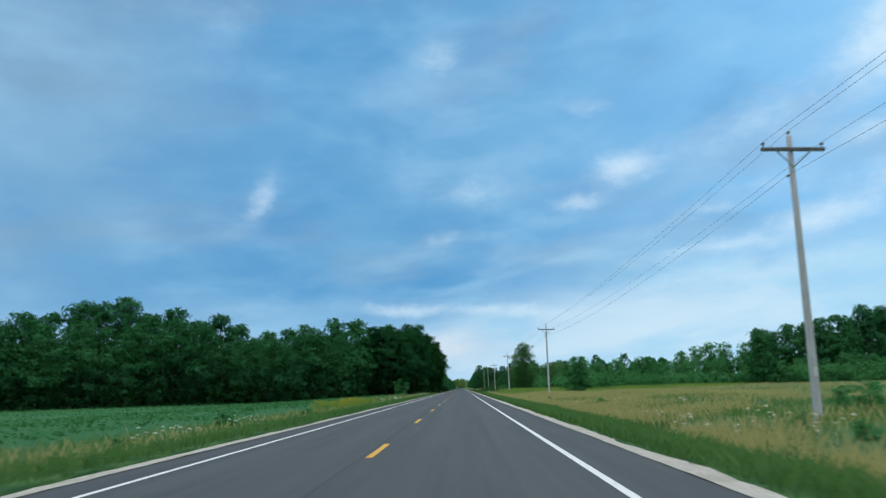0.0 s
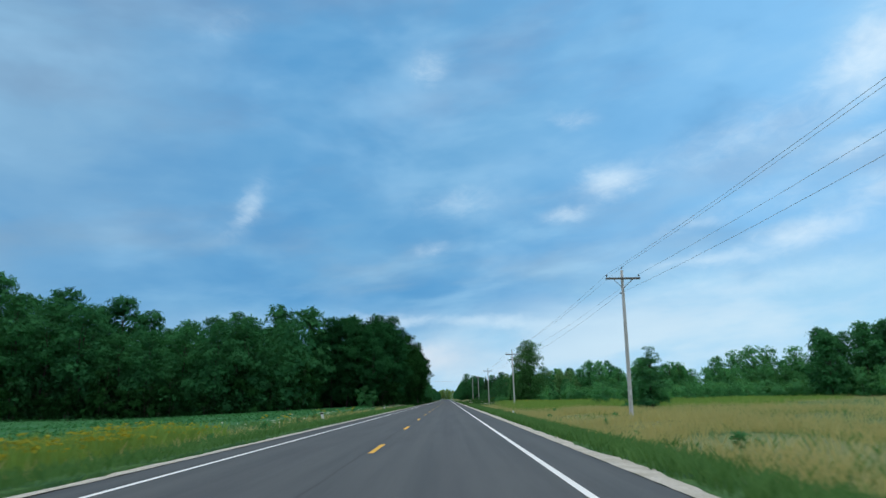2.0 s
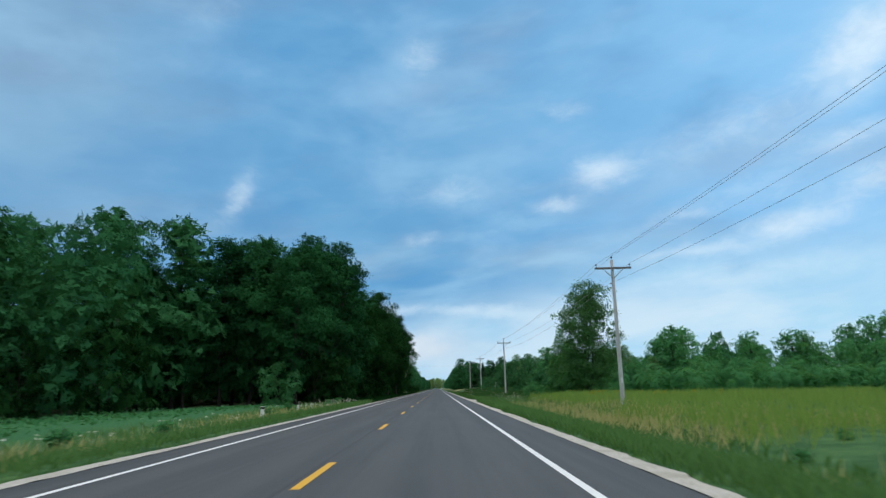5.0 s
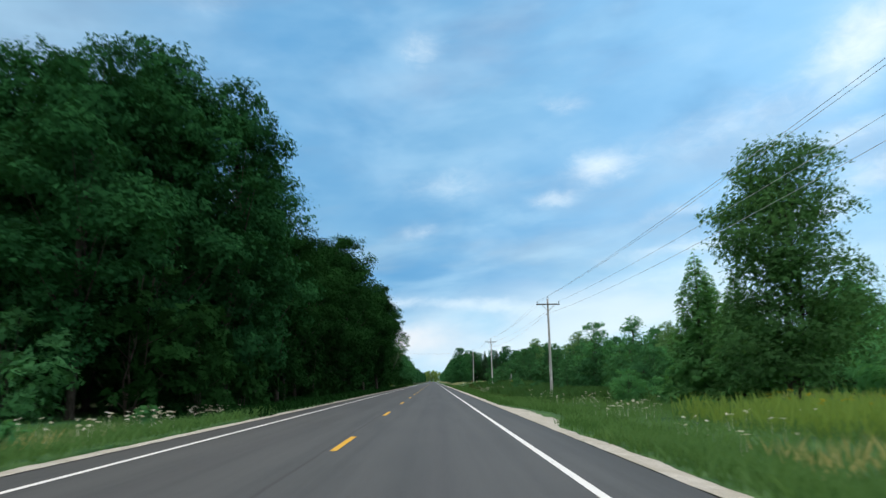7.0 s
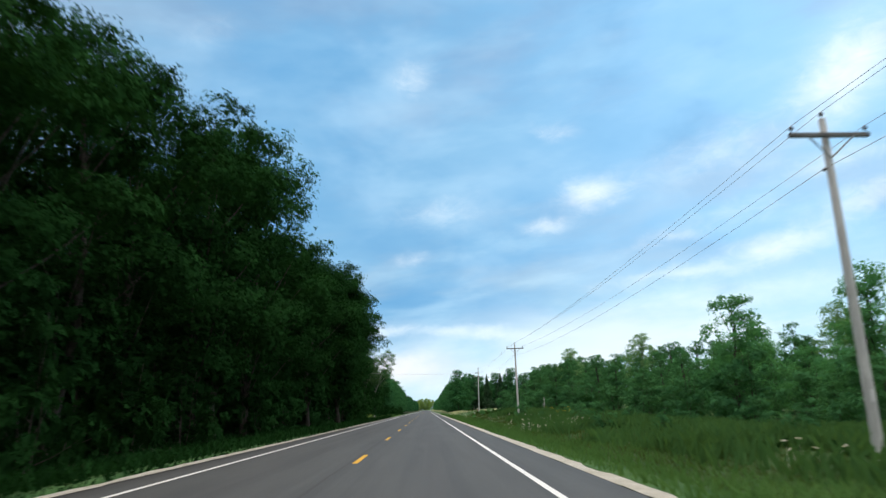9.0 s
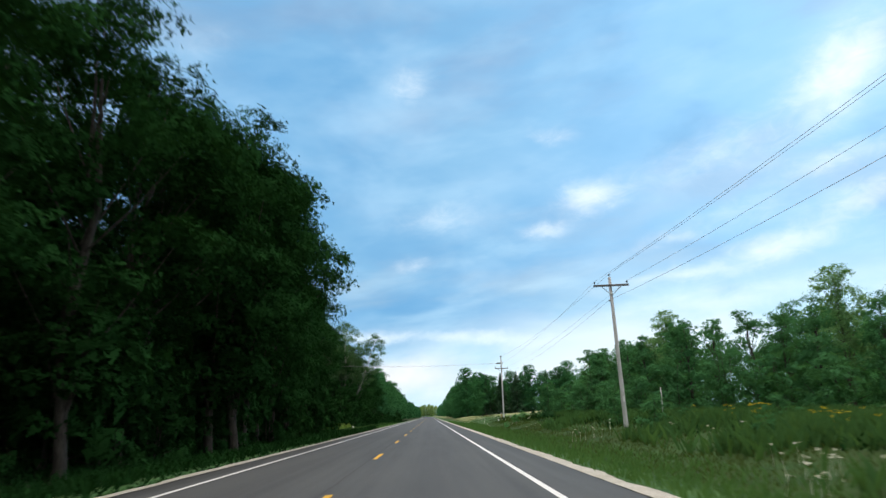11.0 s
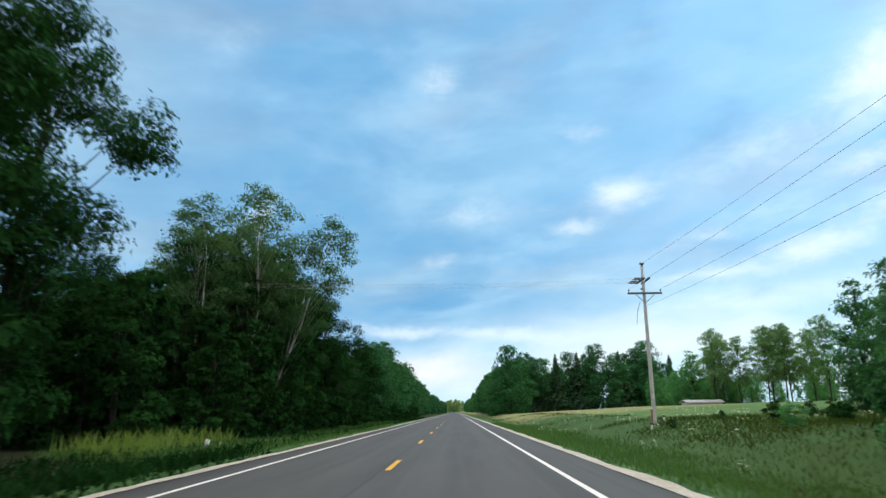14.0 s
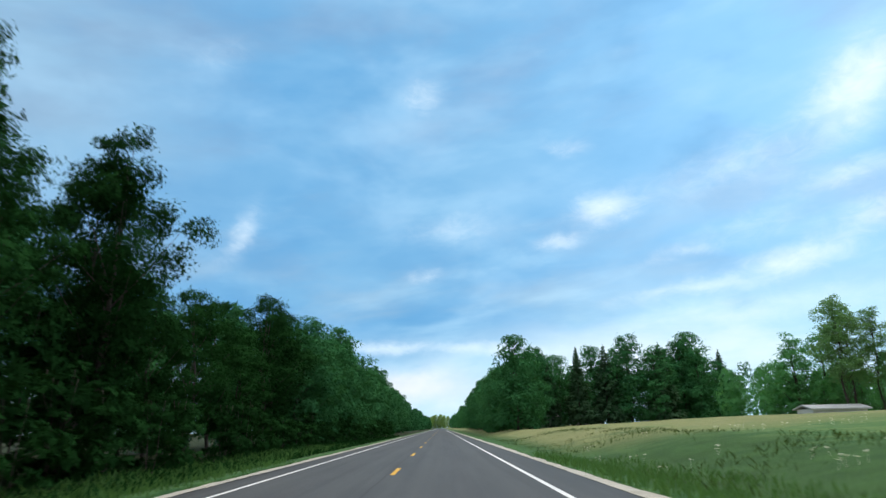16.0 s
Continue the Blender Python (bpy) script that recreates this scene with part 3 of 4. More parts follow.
def spruce(seed, height, width, leaves, size, mat, low=0.06, dense=False):
    """A conifer: whorls of drooping branches round a straight trunk."""
    rng = np.random.RandomState(seed)
    sh = Shape()
    sh.tube([(0, 0, -0.3), (0, 0, height * 0.5), (0, 0, height)], [height * 0.017, height * 0.01, 0.01], 6)
    f = low + (1 - low) * (1 - np.sqrt(rng.uniform(0, 1, leaves)))
    whorl = f if dense else np.round(f * height / 0.55) * 0.55 / height
    ang = (np.round(rng.uniform(0, 1, leaves) * 9) / 9 + whorl * 37.0) * 2 * math.pi + rng.normal(size=leaves) * 0.12
    reach = width * 0.5 * (1 - whorl) ** 0.85 * (0.85 + 0.25 * np.sin(whorl * 91 + np.round(ang * 1.43)))
    t = rng.uniform(0.15, 1, leaves) ** (0.35 if dense else 0.6)
    if dense:
        reach = width * 0.5 * (1 - whorl) ** 0.62 * (0.86 + 0.16 * np.sin(ang * 3 + whorl * 23) + 0.12 * np.sin(ang * 7 - whorl * 41))
    c = np.stack([np.cos(ang) * reach * t, np.sin(ang) * reach * t, whorl * height - 0.28 * reach * t + rng.normal(size=leaves) * 0.12], 1)
    nrm = unit(np.stack([np.cos(ang) * 0.4, np.sin(ang) * 0.4, np.ones(leaves)], 1) + rng.normal(size=(leaves, 3)) * 0.35)
    return sh.mesh("trunk", M_BARK, True), spray_mesh("crown", leaf_sprays(c, nrm, size, rng), mat)


def thing(name, parts, label, category, group=""):
    e = new(name)
    e.empty_display_size = 0.3
    for pname, me in parts:
        part(pname, me, e)
    return tagged(e, label, category, group)


PARK = Matrix.Translation((0, -900, -60))


class Kind:
    """One tree or plant built once, then stood wherever it grows."""

    def __init__(self, name, parts, label, category, group):
        self.name, self.parts, self.tags, self.first = name, parts, (label, category, group), None

    def put(self, x, y, scale=1.0, turn=0.0, tall=1.0, sink=0.0, label=""):
        m = Matrix.Translation((x, y, float(ground_z(x, y)) - sink)) @ Matrix.Rotation(turn, 4, "Z") @ Matrix.Diagonal((scale, scale, scale * tall, 1))
        if self.first is None:
            self.first = thing(self.name, self.parts, *self.tags)
            self.first.matrix_basis = m
            self.size = Matrix.Diagonal((*self.first.scale, 1)).inverted()
            ob = self.first
        else:
            ob = copy_thing(self.first, m @ self.size)
        if label:
            ob["label"] = label
        return ob


WOOD, ROADSIDE, RIGHT = "trees of the wood", "trees along the road", "trees of the far thicket"
def grow(*a, **k):
    return list(zip(("trunk", "crown"), broad_tree(*a, **k)))


# crowns take the darkened leaf colour, shade included
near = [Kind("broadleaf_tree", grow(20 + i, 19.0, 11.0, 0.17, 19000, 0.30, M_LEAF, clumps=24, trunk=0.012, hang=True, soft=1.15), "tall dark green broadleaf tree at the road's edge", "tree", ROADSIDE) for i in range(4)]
# corner crowns use the half-darkened leaf colour between M_LEAF and M_WOOD
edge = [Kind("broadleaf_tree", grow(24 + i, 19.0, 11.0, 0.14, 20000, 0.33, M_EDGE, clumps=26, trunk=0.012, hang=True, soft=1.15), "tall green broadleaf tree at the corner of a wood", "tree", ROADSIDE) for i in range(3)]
# crowns take the paler leaf colour that stands in for haze
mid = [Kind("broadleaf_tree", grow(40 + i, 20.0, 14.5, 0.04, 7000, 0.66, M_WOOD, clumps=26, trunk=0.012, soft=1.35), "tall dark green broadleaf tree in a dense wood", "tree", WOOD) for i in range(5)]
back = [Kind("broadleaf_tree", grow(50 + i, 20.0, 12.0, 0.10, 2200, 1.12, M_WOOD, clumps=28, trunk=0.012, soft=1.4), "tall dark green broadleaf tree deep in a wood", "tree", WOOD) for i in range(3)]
# deep-wood trees get M_LEAF so the interior's shade is in their colour
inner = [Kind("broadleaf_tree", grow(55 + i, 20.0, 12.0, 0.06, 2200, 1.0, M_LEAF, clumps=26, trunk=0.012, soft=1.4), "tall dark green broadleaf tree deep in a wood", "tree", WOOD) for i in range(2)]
young = [Kind("young_tree", grow(60 + i, 10.0, 6.5, 0.05, 5200, 0.32, M_LEAF_R, clumps=20, soft=1.25), "young green broadleaf tree in a thicket", "tree", RIGHT) for i in range(4)]
far_young = [Kind("young_tree", grow(70 + i, 10.0, 7.8, 0.0, 2200, 0.56, M_LEAF_R, clumps=26, soft=1.4), "young green broadleaf tree in a far thicket", "tree", RIGHT) for i in range(3)]
thicket = [Kind("young_tree", grow(160 + i, 10.0, 6.2, 0.04, 5200, 0.31, M_THICKET, clumps=20, soft=1.25), "green young tree in a dense thicket", "tree", RIGHT) for i in range(3)]
bush = [Kind("shrub", grow(80 + i, 4.0, 4.6, 0.02, 1500, 0.36, M_LEAF_R, clumps=12, soft=1.3, stems=3, trunk=0.014), "leafy green shrub in rough grass", "shrub", "shrubs") for i in range(3)]
thicket_bush = [Kind("shrub", grow(85 + i, 4.0, 4.6, 0.02, 1700, 0.30, M_THICKET, clumps=12, stems=3, trunk=0.014, soft=1.3), "leafy shrub at a thicket's edge", "shrub", "shrubs") for i in range(3)]
# undergrowth leaves are coloured dark to hold the shade under the trees
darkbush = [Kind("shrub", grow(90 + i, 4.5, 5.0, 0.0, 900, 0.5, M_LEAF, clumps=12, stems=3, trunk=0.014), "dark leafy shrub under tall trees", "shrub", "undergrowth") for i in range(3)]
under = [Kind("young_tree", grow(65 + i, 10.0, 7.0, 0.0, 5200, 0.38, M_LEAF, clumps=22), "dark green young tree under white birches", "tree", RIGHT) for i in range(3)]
weed = [Kind("weed_clump", grow(95 + i, 1.0, 1.3, 0.0, 420, 0.20, M_LEAF_R, clumps=12, stems=3, trunk=0.012), "clump of broad-leaved weeds in meadow grass", "weeds", "weed clumps") for i in range(3)]
birch = [Kind("birch_tree", grow(100 + i, 15.0, 6.0, 0.46, 13000, 0.135, M_LEAF_B, M_BIRCH, clumps=34, soft=1.7, lean=ln, thin=True, trunk=0.0056, limb=0.10), "slim white-barked birch with a thin airy crown", "tree", "birches") for i, ln in enumerate((0.03, 0.36, -0.05))]
conifer = [Kind("spruce_tree", list(zip(("trunk", "crown"), spruce(120 + i, 15.0, 8.0 + 1.5 * i, 7000, 0.46, M_NEEDLE))), "dark green pointed spruce", "tree", "spruces") for i in range(2)]
cedar = Kind("cedar_tree", list(zip(("trunk", "crown"), spruce(130, 9.0, 5.4, 11000, 0.30, M_CEDAR, 0.0, dense=True))), "dense green pointed cedar at the meadow's edge", "tree", "cedars")
airy = [Kind("poplar_tree", grow(140 + i, 13.0, 6.5, 0.30, 9500, 0.23, M_POPLAR, clumps=40, soft=1.5, thin=True, trunk=0.009, limb=0.2), "tall airy poplar with open gaps in its crown", "tree", "poplars") for i in range(2)]

rng = random.Random(3)
R2 = lambda a, b: rng.uniform(a, b)
turn = lambda: rng.uniform(0, 6.28)

# wood behind the bean field: its face runs across, then bends to the road
def wood_face(x):
    return 158 + 26 * max(0.0, 1 - abs(x + 10) / 32) ** 1.4 - 0.10 * max(0, -x - 60)


def wood_height(x):
    return 0.94 - 0.08 * float(smooth01(-75, -48, x)) + 0.16 * float(smooth01(-45, -100, x)) + 0.05 * math.sin(x * 0.16) + 0.03 * math.sin(x * 0.47)


x = -170.0
while x < -34:
    rng.choice(mid).put(x + R2(-1.5, 1.5), wood_face(x) + 3 + R2(-1.5, 1.5), (0.99 - 0.04 * float(smooth01(-75, -50, x))) * wood_height(x) * R2(0.92, 1.08), turn())
    x += R2(5.0, 6.6)
x = -168.0
while x < -20:
    tall_stand = 0.24 * math.exp(-((x + 88) / 16) ** 2)
    rng.choice(back).put(x + R2(-1.5, 1.5), wood_face(x) + 22 + R2(-3, 3), (1.06 + tall_stand + 0.12 * float(smooth01(-75, -50, x))) * wood_height(x) / 0.98 * R2(0.95, 1.05), turn())
    x += R2(5.5, 7.5)
x = -165.0
while x < -23:
    rng.choice(darkbush).put(x, wood_face(x) - 1.5 + R2(-1, 1), R2(0.8, 1.6), turn(), R2(0.9, 1.4))
    x += R2(3.6, 5.6)

# wood along the road's left side
y = 188.0
while y < 303:
    x = -10.8 + R2(-1.0, 1.0)
    if y < 196:
        x -= (196 - y) * 0.45
    top = float(np.interp(y, (187, 198, 205, 210, 221, 232, 243, 248, 252, 266, 272, 284, 295, 303), (17, 20, 18, 14.5, 14.8, 17.6, 19.5, 20, 15.0, 16.0, 17.5, 18.8, 20, 19)))
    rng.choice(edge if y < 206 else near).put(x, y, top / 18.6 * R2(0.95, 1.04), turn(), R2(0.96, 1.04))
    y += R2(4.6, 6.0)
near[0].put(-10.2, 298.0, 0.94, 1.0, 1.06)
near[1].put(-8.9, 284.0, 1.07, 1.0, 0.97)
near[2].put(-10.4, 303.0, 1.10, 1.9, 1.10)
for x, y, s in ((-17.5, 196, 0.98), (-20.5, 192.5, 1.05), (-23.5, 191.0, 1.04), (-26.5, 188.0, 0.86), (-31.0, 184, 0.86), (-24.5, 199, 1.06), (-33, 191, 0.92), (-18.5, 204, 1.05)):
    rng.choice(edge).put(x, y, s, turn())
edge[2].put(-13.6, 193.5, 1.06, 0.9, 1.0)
bush[1].put(-15.2, 185.6, 1.15, 0.5, 1.0, label="bright green leafy bush before a dark wood")
near[3].put(-13.9, 331.5, 0.82, 1.3, 1.0)
near[2].put(-14.9, 337.5, 0.86, 0.3, 1.15)
near[0].put(-16.8, 346.0, 0.50, 2.6, 1.0)
for y in (308, 313, 318, 322.5, 327):
    rng.choice(near).put(-12.7 + R2(-0.4, 0.4), y, R2(0.84, 0.90), turn(), 1.04)
for y in (303.5, 310, 316.5, 323, 329.5):
    rng.choice(inner).put(-17.5 + R2(-0.8, 0.8), y, R2(0.80, 0.86), turn())
y = 195.0
while y < 316:
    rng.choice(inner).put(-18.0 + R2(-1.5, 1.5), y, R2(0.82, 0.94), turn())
    y += R2(8, 11)
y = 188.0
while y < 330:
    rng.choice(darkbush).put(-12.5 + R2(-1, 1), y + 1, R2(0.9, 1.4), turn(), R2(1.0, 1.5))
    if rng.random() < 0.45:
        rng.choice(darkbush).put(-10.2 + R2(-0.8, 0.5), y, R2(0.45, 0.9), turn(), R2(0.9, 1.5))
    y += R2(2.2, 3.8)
for x, y, s in ((-24, 322, .9), (-23, 335, .8), (-20, 347, .46), (-25, 356, .48), (-18, 352, .44)):
    rng.choice(mid).put(x, y, s, turn())

# birches and the trees under them
for k, x, y, s, a in ((0, -12.6, 358, 1.16, 0.4), (2, -15.2, 355, 1.02, 2.0), (1, -12.6, 361, 1.02, -0.25), (0, -13.6, 362, 1.05, 3.4), (2, -17.0, 357, 0.94, 5.0), (0, -14.5, 359, 0.9, 1.7)):
    birch[k].put(x, y, s, a)
for x, y, s in ((-15.0, 357, 1.05), (-13.4, 364, 1.1), (-15.5, 368, 1.12), (-13.0, 371, 1.0), (-17.5, 362, 1.15), (-14.6, 376, 1.1), (-19, 370, 1.2), (-16.5, 351, .95), (-13.2, 359.5, .8), (-20, 357, 1.15), (-16, 347.5, .8), (-18.5, 350, .9), (-19.5, 344.5, .85), (-22, 352, 1.0)):
    rng.choice(under).put(x, y, s * (1.28 if x > -16 else 0.98), turn(), R2(0.98, 1.1))
for x, y, s in ((-11.6, 355.5, .62), (-11.2, 361, .7), (-11.4, 366, .75), (-12.0, 350.5, .55), (-13.5, 353.5, .7)):
    rng.choice(under).put(x, y, s, turn(), 1.1)
for i in range(16):
    rng.choice(darkbush).put(R2(-14, -9.6), 345 + i * 2.6, R2(0.4, 0.8), turn())
y = 394.0
while y < 620:
    top = float(np.interp(y, (394, 409, 416, 421, 430, 447, 456, 462, 478, 520, 620), (9.5, 9.8, 13.2, 13.2, 12.0, 13.0, 14.6, 14.6, 12.0, 12.5, 13.0)))
    rng.choice(back if y > 475 else mid if y > 425 else near).put(-13.8 + R2(-1.0, 0.6), y, top / 19.5 * R2(0.9, 1.1), turn(), R2(0.92, 1.12))
    y += R2(4.0, 6.0)
near[3].put(-14.8, 376.5, 0.74, 0.6, 1.1)
near[1].put(-13.1, 387.0, 0.66, 2.2, 1.22)
near[0].put(-15.2, 389.0, 0.60, 0.8, 1.25)
for y in (364, 369.5, 375, 380.5):
    rng.choice(back).put(-20.0 + R2(-1, 1), y, R2(0.55, 0.65), turn())
    rng.choice(darkbush).put(-14.5 + R2(-1, 1), y + 3, R2(0.9, 1.2), turn(), 1.3)
near[2].put(-15.4, 382.0, 0.66, 2.2, 1.0)
near[0].put(-16.5, 391.5, 0.60, 4.2, 1.0)
y = 384.0
while y < 640:
    rng.choice(back).put(-21 + R2(-2, 2), y, R2(0.56, 0.7), turn())
    y += R2(7.0, 9.0)
y = 382.0
while y < 520:
    rng.choice(darkbush).put(-11.2 + R2(-0.8, 0.6), y, R2(0.5, 0.9), turn())
    y += R2(3.5, 5.5)

# meadow's far edge on the right, thicket, and single trees
Kind("lone_tree", grow(7, 13.6, 9.0, 0.10, 30000, 0.25, M_LONE, clumps=44, trunk=0.013, stems=2, soft=1.4, limb=0.22), "tall rounded broadleaf tree standing alone by the meadow", "tree", "").put(19.0, 190.5, 0.97, 0.5, 1.02)
for x, y, s in ((17.3, 196.5, 0.98), (18.2, 193.6, 0.80), (19.0, 199, 0.9)):
    cedar.put(x, y, s, turn())
bush[0].put(20.4, 108.6, 1.1, 0.4, 1.0, label="broad leafy bush at the foot of a young tree")
thicket[0].put(20.9, 108.0, 0.68, 1.0, 0.84, label="single young tree at the meadow's far edge")
HEDGE = []
x = 26.0
while x < 190:
    yb = 205 + (x - 26) * 0.35
    HEDGE.append((x, yb + R2(-6, 6), R2(3.6, 6.0)))
    if x > 34:
        rng.choice(far_young).put(x + R2(-2, 2), yb + 8 + R2(-4, 4), R2(0.75, 1.05), turn())
    x += R2(3.4, 5.2)
for i in range(26):
    x = 92 + i * 4.2 + R2(-2, 2)
    rng.choice(back).put(x, 205 + R2(-8, 10) + i * 0.8, 0.82 + 0.26 * float(smooth01(98, 124, x)) + R2(-0.06, 0.06), turn())
for i in range(26):
    HEDGE.append((94 + i * 3.8 + R2(-1.5, 1.5), 186 + i * 0.5 + R2(-2, 2), R2(5.0, 7.0)))
    rng.choice(far_young).put(96 + i * 3.8 + R2(-1.5, 1.5), 194 + i * 0.5 + R2(-2, 2), R2(0.7, 0.95), turn(), 0.9)
for x, y, s in ((80, 238, .68), (86, 240, .78), (92, 241, .86), (98, 244, .84), (104, 240, .82)):
    rng.choice(far_young).put(x, y, s * 1.75, turn())
x = 30.0
while x < 175:
    yb = 196 + (x - 26) * 0.30
    HEDGE.append((x, yb + R2(-3, 3), R2(3.2, 5.0)))
    x += R2(2.6, 3.8)
for i in range(30):
    t = i / 29
    rng.choice(bush).put(24 + 60 * t + R2(-3, 3), 100 + 100 * t * 0.8 + R2(-4, 4) + 40, R2(0.6, 1.1), turn())
y = 212.0
while y < 338:
    front = 19.5 + 5 * smooth01(212, 240, y) - 6.5 * smooth01(275, 305, y)
    rng.choice(bush[:1] + thicket_bush if y < 255 else thicket_bush).put(front + R2(-1.5, 1.5), y, R2(0.7, 1.15), turn(), R2(0.9, 1.2))
    far_on = float(smooth01(240, 268, y))
    grown = 0.10 * float(smooth01(296, 312, y))
    rng.choice(young if y < 262 else thicket).put(front + 5 + R2(-2, 2), y + 1, R2(0.40, 0.54) + 0.24 * far_on + grown, turn(), label="green young tree in a dense thicket")
    rng.choice(young + airy if y < 262 else thicket + airy[:1]).put(front + 14 + R2(-3, 3), y + R2(-2, 2), R2(0.56, 0.72) * (0.62 + 0.38 * float(smooth01(216, 236, y))) + 0.18 * far_on + grown, turn(), label="green young tree in a dense thicket")
    y += R2(3.4, 4.6)

airy[0].put(25.5, 312.0, 0.78, 0.7)
young[1].put(24.5, 251.0, 0.95, 0.3)
young[3].put(26.0, 238.0, 0.86, 1.9)
# low shrubs among the tall weeds before the thicket
for i in range(16):
    thicket_bush[i % 3].put(14.6 + 1.9 * math.sin(i * 2.7), 226 + 4.9 * i, 0.33 + 0.10 * math.sin(i * 1.9), i * 1.1, label="low leafy shrub among tall weeds")
# the thicket's end draws back from the road to the lawn's near corner
for i in range(13):
    t = i / 12
    thicket_bush[i % 3].put(18.0 + 11.0 * t + 0.8 * math.sin(i * 2.3), 316 + 44 * t, 0.85 + 0.2 * math.sin(i * 1.7), i * 1.3, 0.95)
    thicket[i % 3].put(20.5 + 11.0 * t + 0.9 * math.sin(i * 3.1), 319 + 43 * t, 0.60 + 0.10 * math.sin(i * 2.1) + 0.30 * t, i * 0.9)
    thicket[(i + 1) % 3].put(25.5 + 11.0 * t, 321 + 43 * t, 0.66 + 0.10 * math.sin(i * 1.3) + 0.32 * t, i * 2.1)

# trees round the lawn
for x, y, s in ((14.5, 474, .95), (17, 480, .8), (22, 486, .72), (27, 483, .85), (33, 486, .9), (38, 488, 1.0), (44, 487, .9), (50, 492, .95), (55, 500, 1.1), (62, 502, .9)):
    rng.choice(conifer if s < .93 and x > 20 else mid[:2]).put(x, y, s * (1.12 if s < .93 and x > 20 else 0.84), turn())
for i in range(9):
    rng.choice(mid).put(15 + i * 5.5 + R2(-1, 1), 490 + R2(-4, 6), R2(0.58, 0.74), turn(), 1.05)
for i in range(9):
    airy[i % 2].put(49.5 + i * 2.4 + R2(-0.8, 0.8), 434 + R2(-5, 9), R2(0.95, 1.16), turn())
for i in range(10):
    rng.choice(far_young).put(66 + i * 6 + R2(-2, 2), 385 + R2(-20, 30), R2(0.8, 1.2), turn())
young[2].put(48.5, 447, 1.12, 1.0, 0.95, label="rounded green broadleaf tree behind a lawn")
young[0].put(53.8, 449, 1.15, 2.0, 0.95, label="rounded green broadleaf tree behind a lawn")
young[1].put(60.0, 402, 1.45, 2.0, 1.0)
for i in range(12):
    rng.choice(far_young).put(50 + i * 3.5, 446 + R2(-3, 8), R2(0.35, 0.6), turn())
y = 490.0
while y < 640:
    rng.choice(mid if y < 530 else back).put(13.2 + R2(-1, 1.5), y, R2(0.52, 0.70), turn())
    rng.choice(back).put(21 + R2(-2, 3), y + 3, R2(0.6, 0.75), turn())
    y += R2(5.0, 7.5)


def far_wood(seed, n, xr, yr, zr, size, mat):
    """Joined foliage of woods too far off to tell their trees apart."""
    g = np.random.RandomState(seed)
    k = max(8, n // 260)
    cx, cy, top = g.uniform(*xr, k), g.uniform(*yr, k), g.uniform(*zr, k)
    i = g.randint(0, k, n)
    f = g.uniform(0.03, 1, n) ** 0.8
    r = top[i] * 0.27 * np.sin(np.pi * np.clip(0.15 + 0.8 * f, 0, 0.95)) ** 0.7
    d = unit(g.normal(size=(n, 3)))
    c = np.stack([cx[i] + d[:, 0] * r, cy[i] + d[:, 1] * r, f * top[i] - 0.3 + ground_z(cx, cy)[i]], 1)
    return spray_mesh("far_wood", leaf_sprays(c, unit(d + (0, 0, 0.4)), size, g), mat)


def hedge_growth(spots, leaves, size):
    """Joined foliage of hedge shrubs that grow into one another."""
    g = np.random.RandomState(77)
    s = np.array(spots)
    i = g.randint(0, len(s), leaves)
    d = unit(g.normal(size=(leaves, 3)))
    bough = unit(g.normal(size=(len(s) * 12, 3)))[i * 12 + g.randint(0, 12, leaves)]
    v = (bough * 0.72 + d * 0.36) * (s[i, 2] * 0.62)[:, None] * (1, 1, 0.78)
    c = np.stack([s[i, 0] + v[:, 0], s[i, 1] + v[:, 1], ground_z(s[i, 0], s[i, 1]) + s[i, 2] * 0.46 + v[:, 2]], 1)
    return spray_mesh("hedge", leaf_sprays(c, unit(bough * 0.5 + d * 0.5 + (0, 0, 0.6)), size, g), M_LEAF_R)


tagged(new("hedge", hedge_growth(HEDGE, 60000, 0.55)), "overgrown green hedge along the meadow's far edge", "hedge", kind="stuff")

def far_growth(label, seed, n, xr, yr, zr, size, mat):
    tagged(new("far_wood", far_wood(seed, n, xr, yr, zr, size, mat)), label, "woodland", kind="stuff")


# M_WOOD here carries painted distance haze, M_LEAF painted shade
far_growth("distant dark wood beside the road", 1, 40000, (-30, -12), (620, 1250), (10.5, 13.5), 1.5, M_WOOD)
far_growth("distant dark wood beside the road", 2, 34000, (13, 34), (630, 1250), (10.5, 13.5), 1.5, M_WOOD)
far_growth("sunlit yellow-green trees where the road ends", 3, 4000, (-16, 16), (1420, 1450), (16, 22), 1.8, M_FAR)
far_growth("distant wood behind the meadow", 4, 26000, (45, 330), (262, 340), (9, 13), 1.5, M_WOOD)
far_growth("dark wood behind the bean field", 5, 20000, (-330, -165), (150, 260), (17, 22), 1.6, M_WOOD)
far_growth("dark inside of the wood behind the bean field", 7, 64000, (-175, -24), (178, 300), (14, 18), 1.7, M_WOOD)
# the wood's inner shade is painted by its dark leaf colour
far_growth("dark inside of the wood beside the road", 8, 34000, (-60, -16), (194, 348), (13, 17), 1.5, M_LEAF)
far_growth("dense young growth deep in the thicket", 9, 9000, (38, 70), (225, 335), (6, 9), 1.0, M_LEAF_R)
far_growth("thick hedge growth along the meadow's edge", 10, 6000, (32, 72), (214, 226), (3.4, 5), 0.8, M_LEAF_R)
far_growth("thick hedge growth along the meadow's edge", 11, 6000, (70, 130), (222, 246), (6, 9), 0.9, M_LEAF_R)
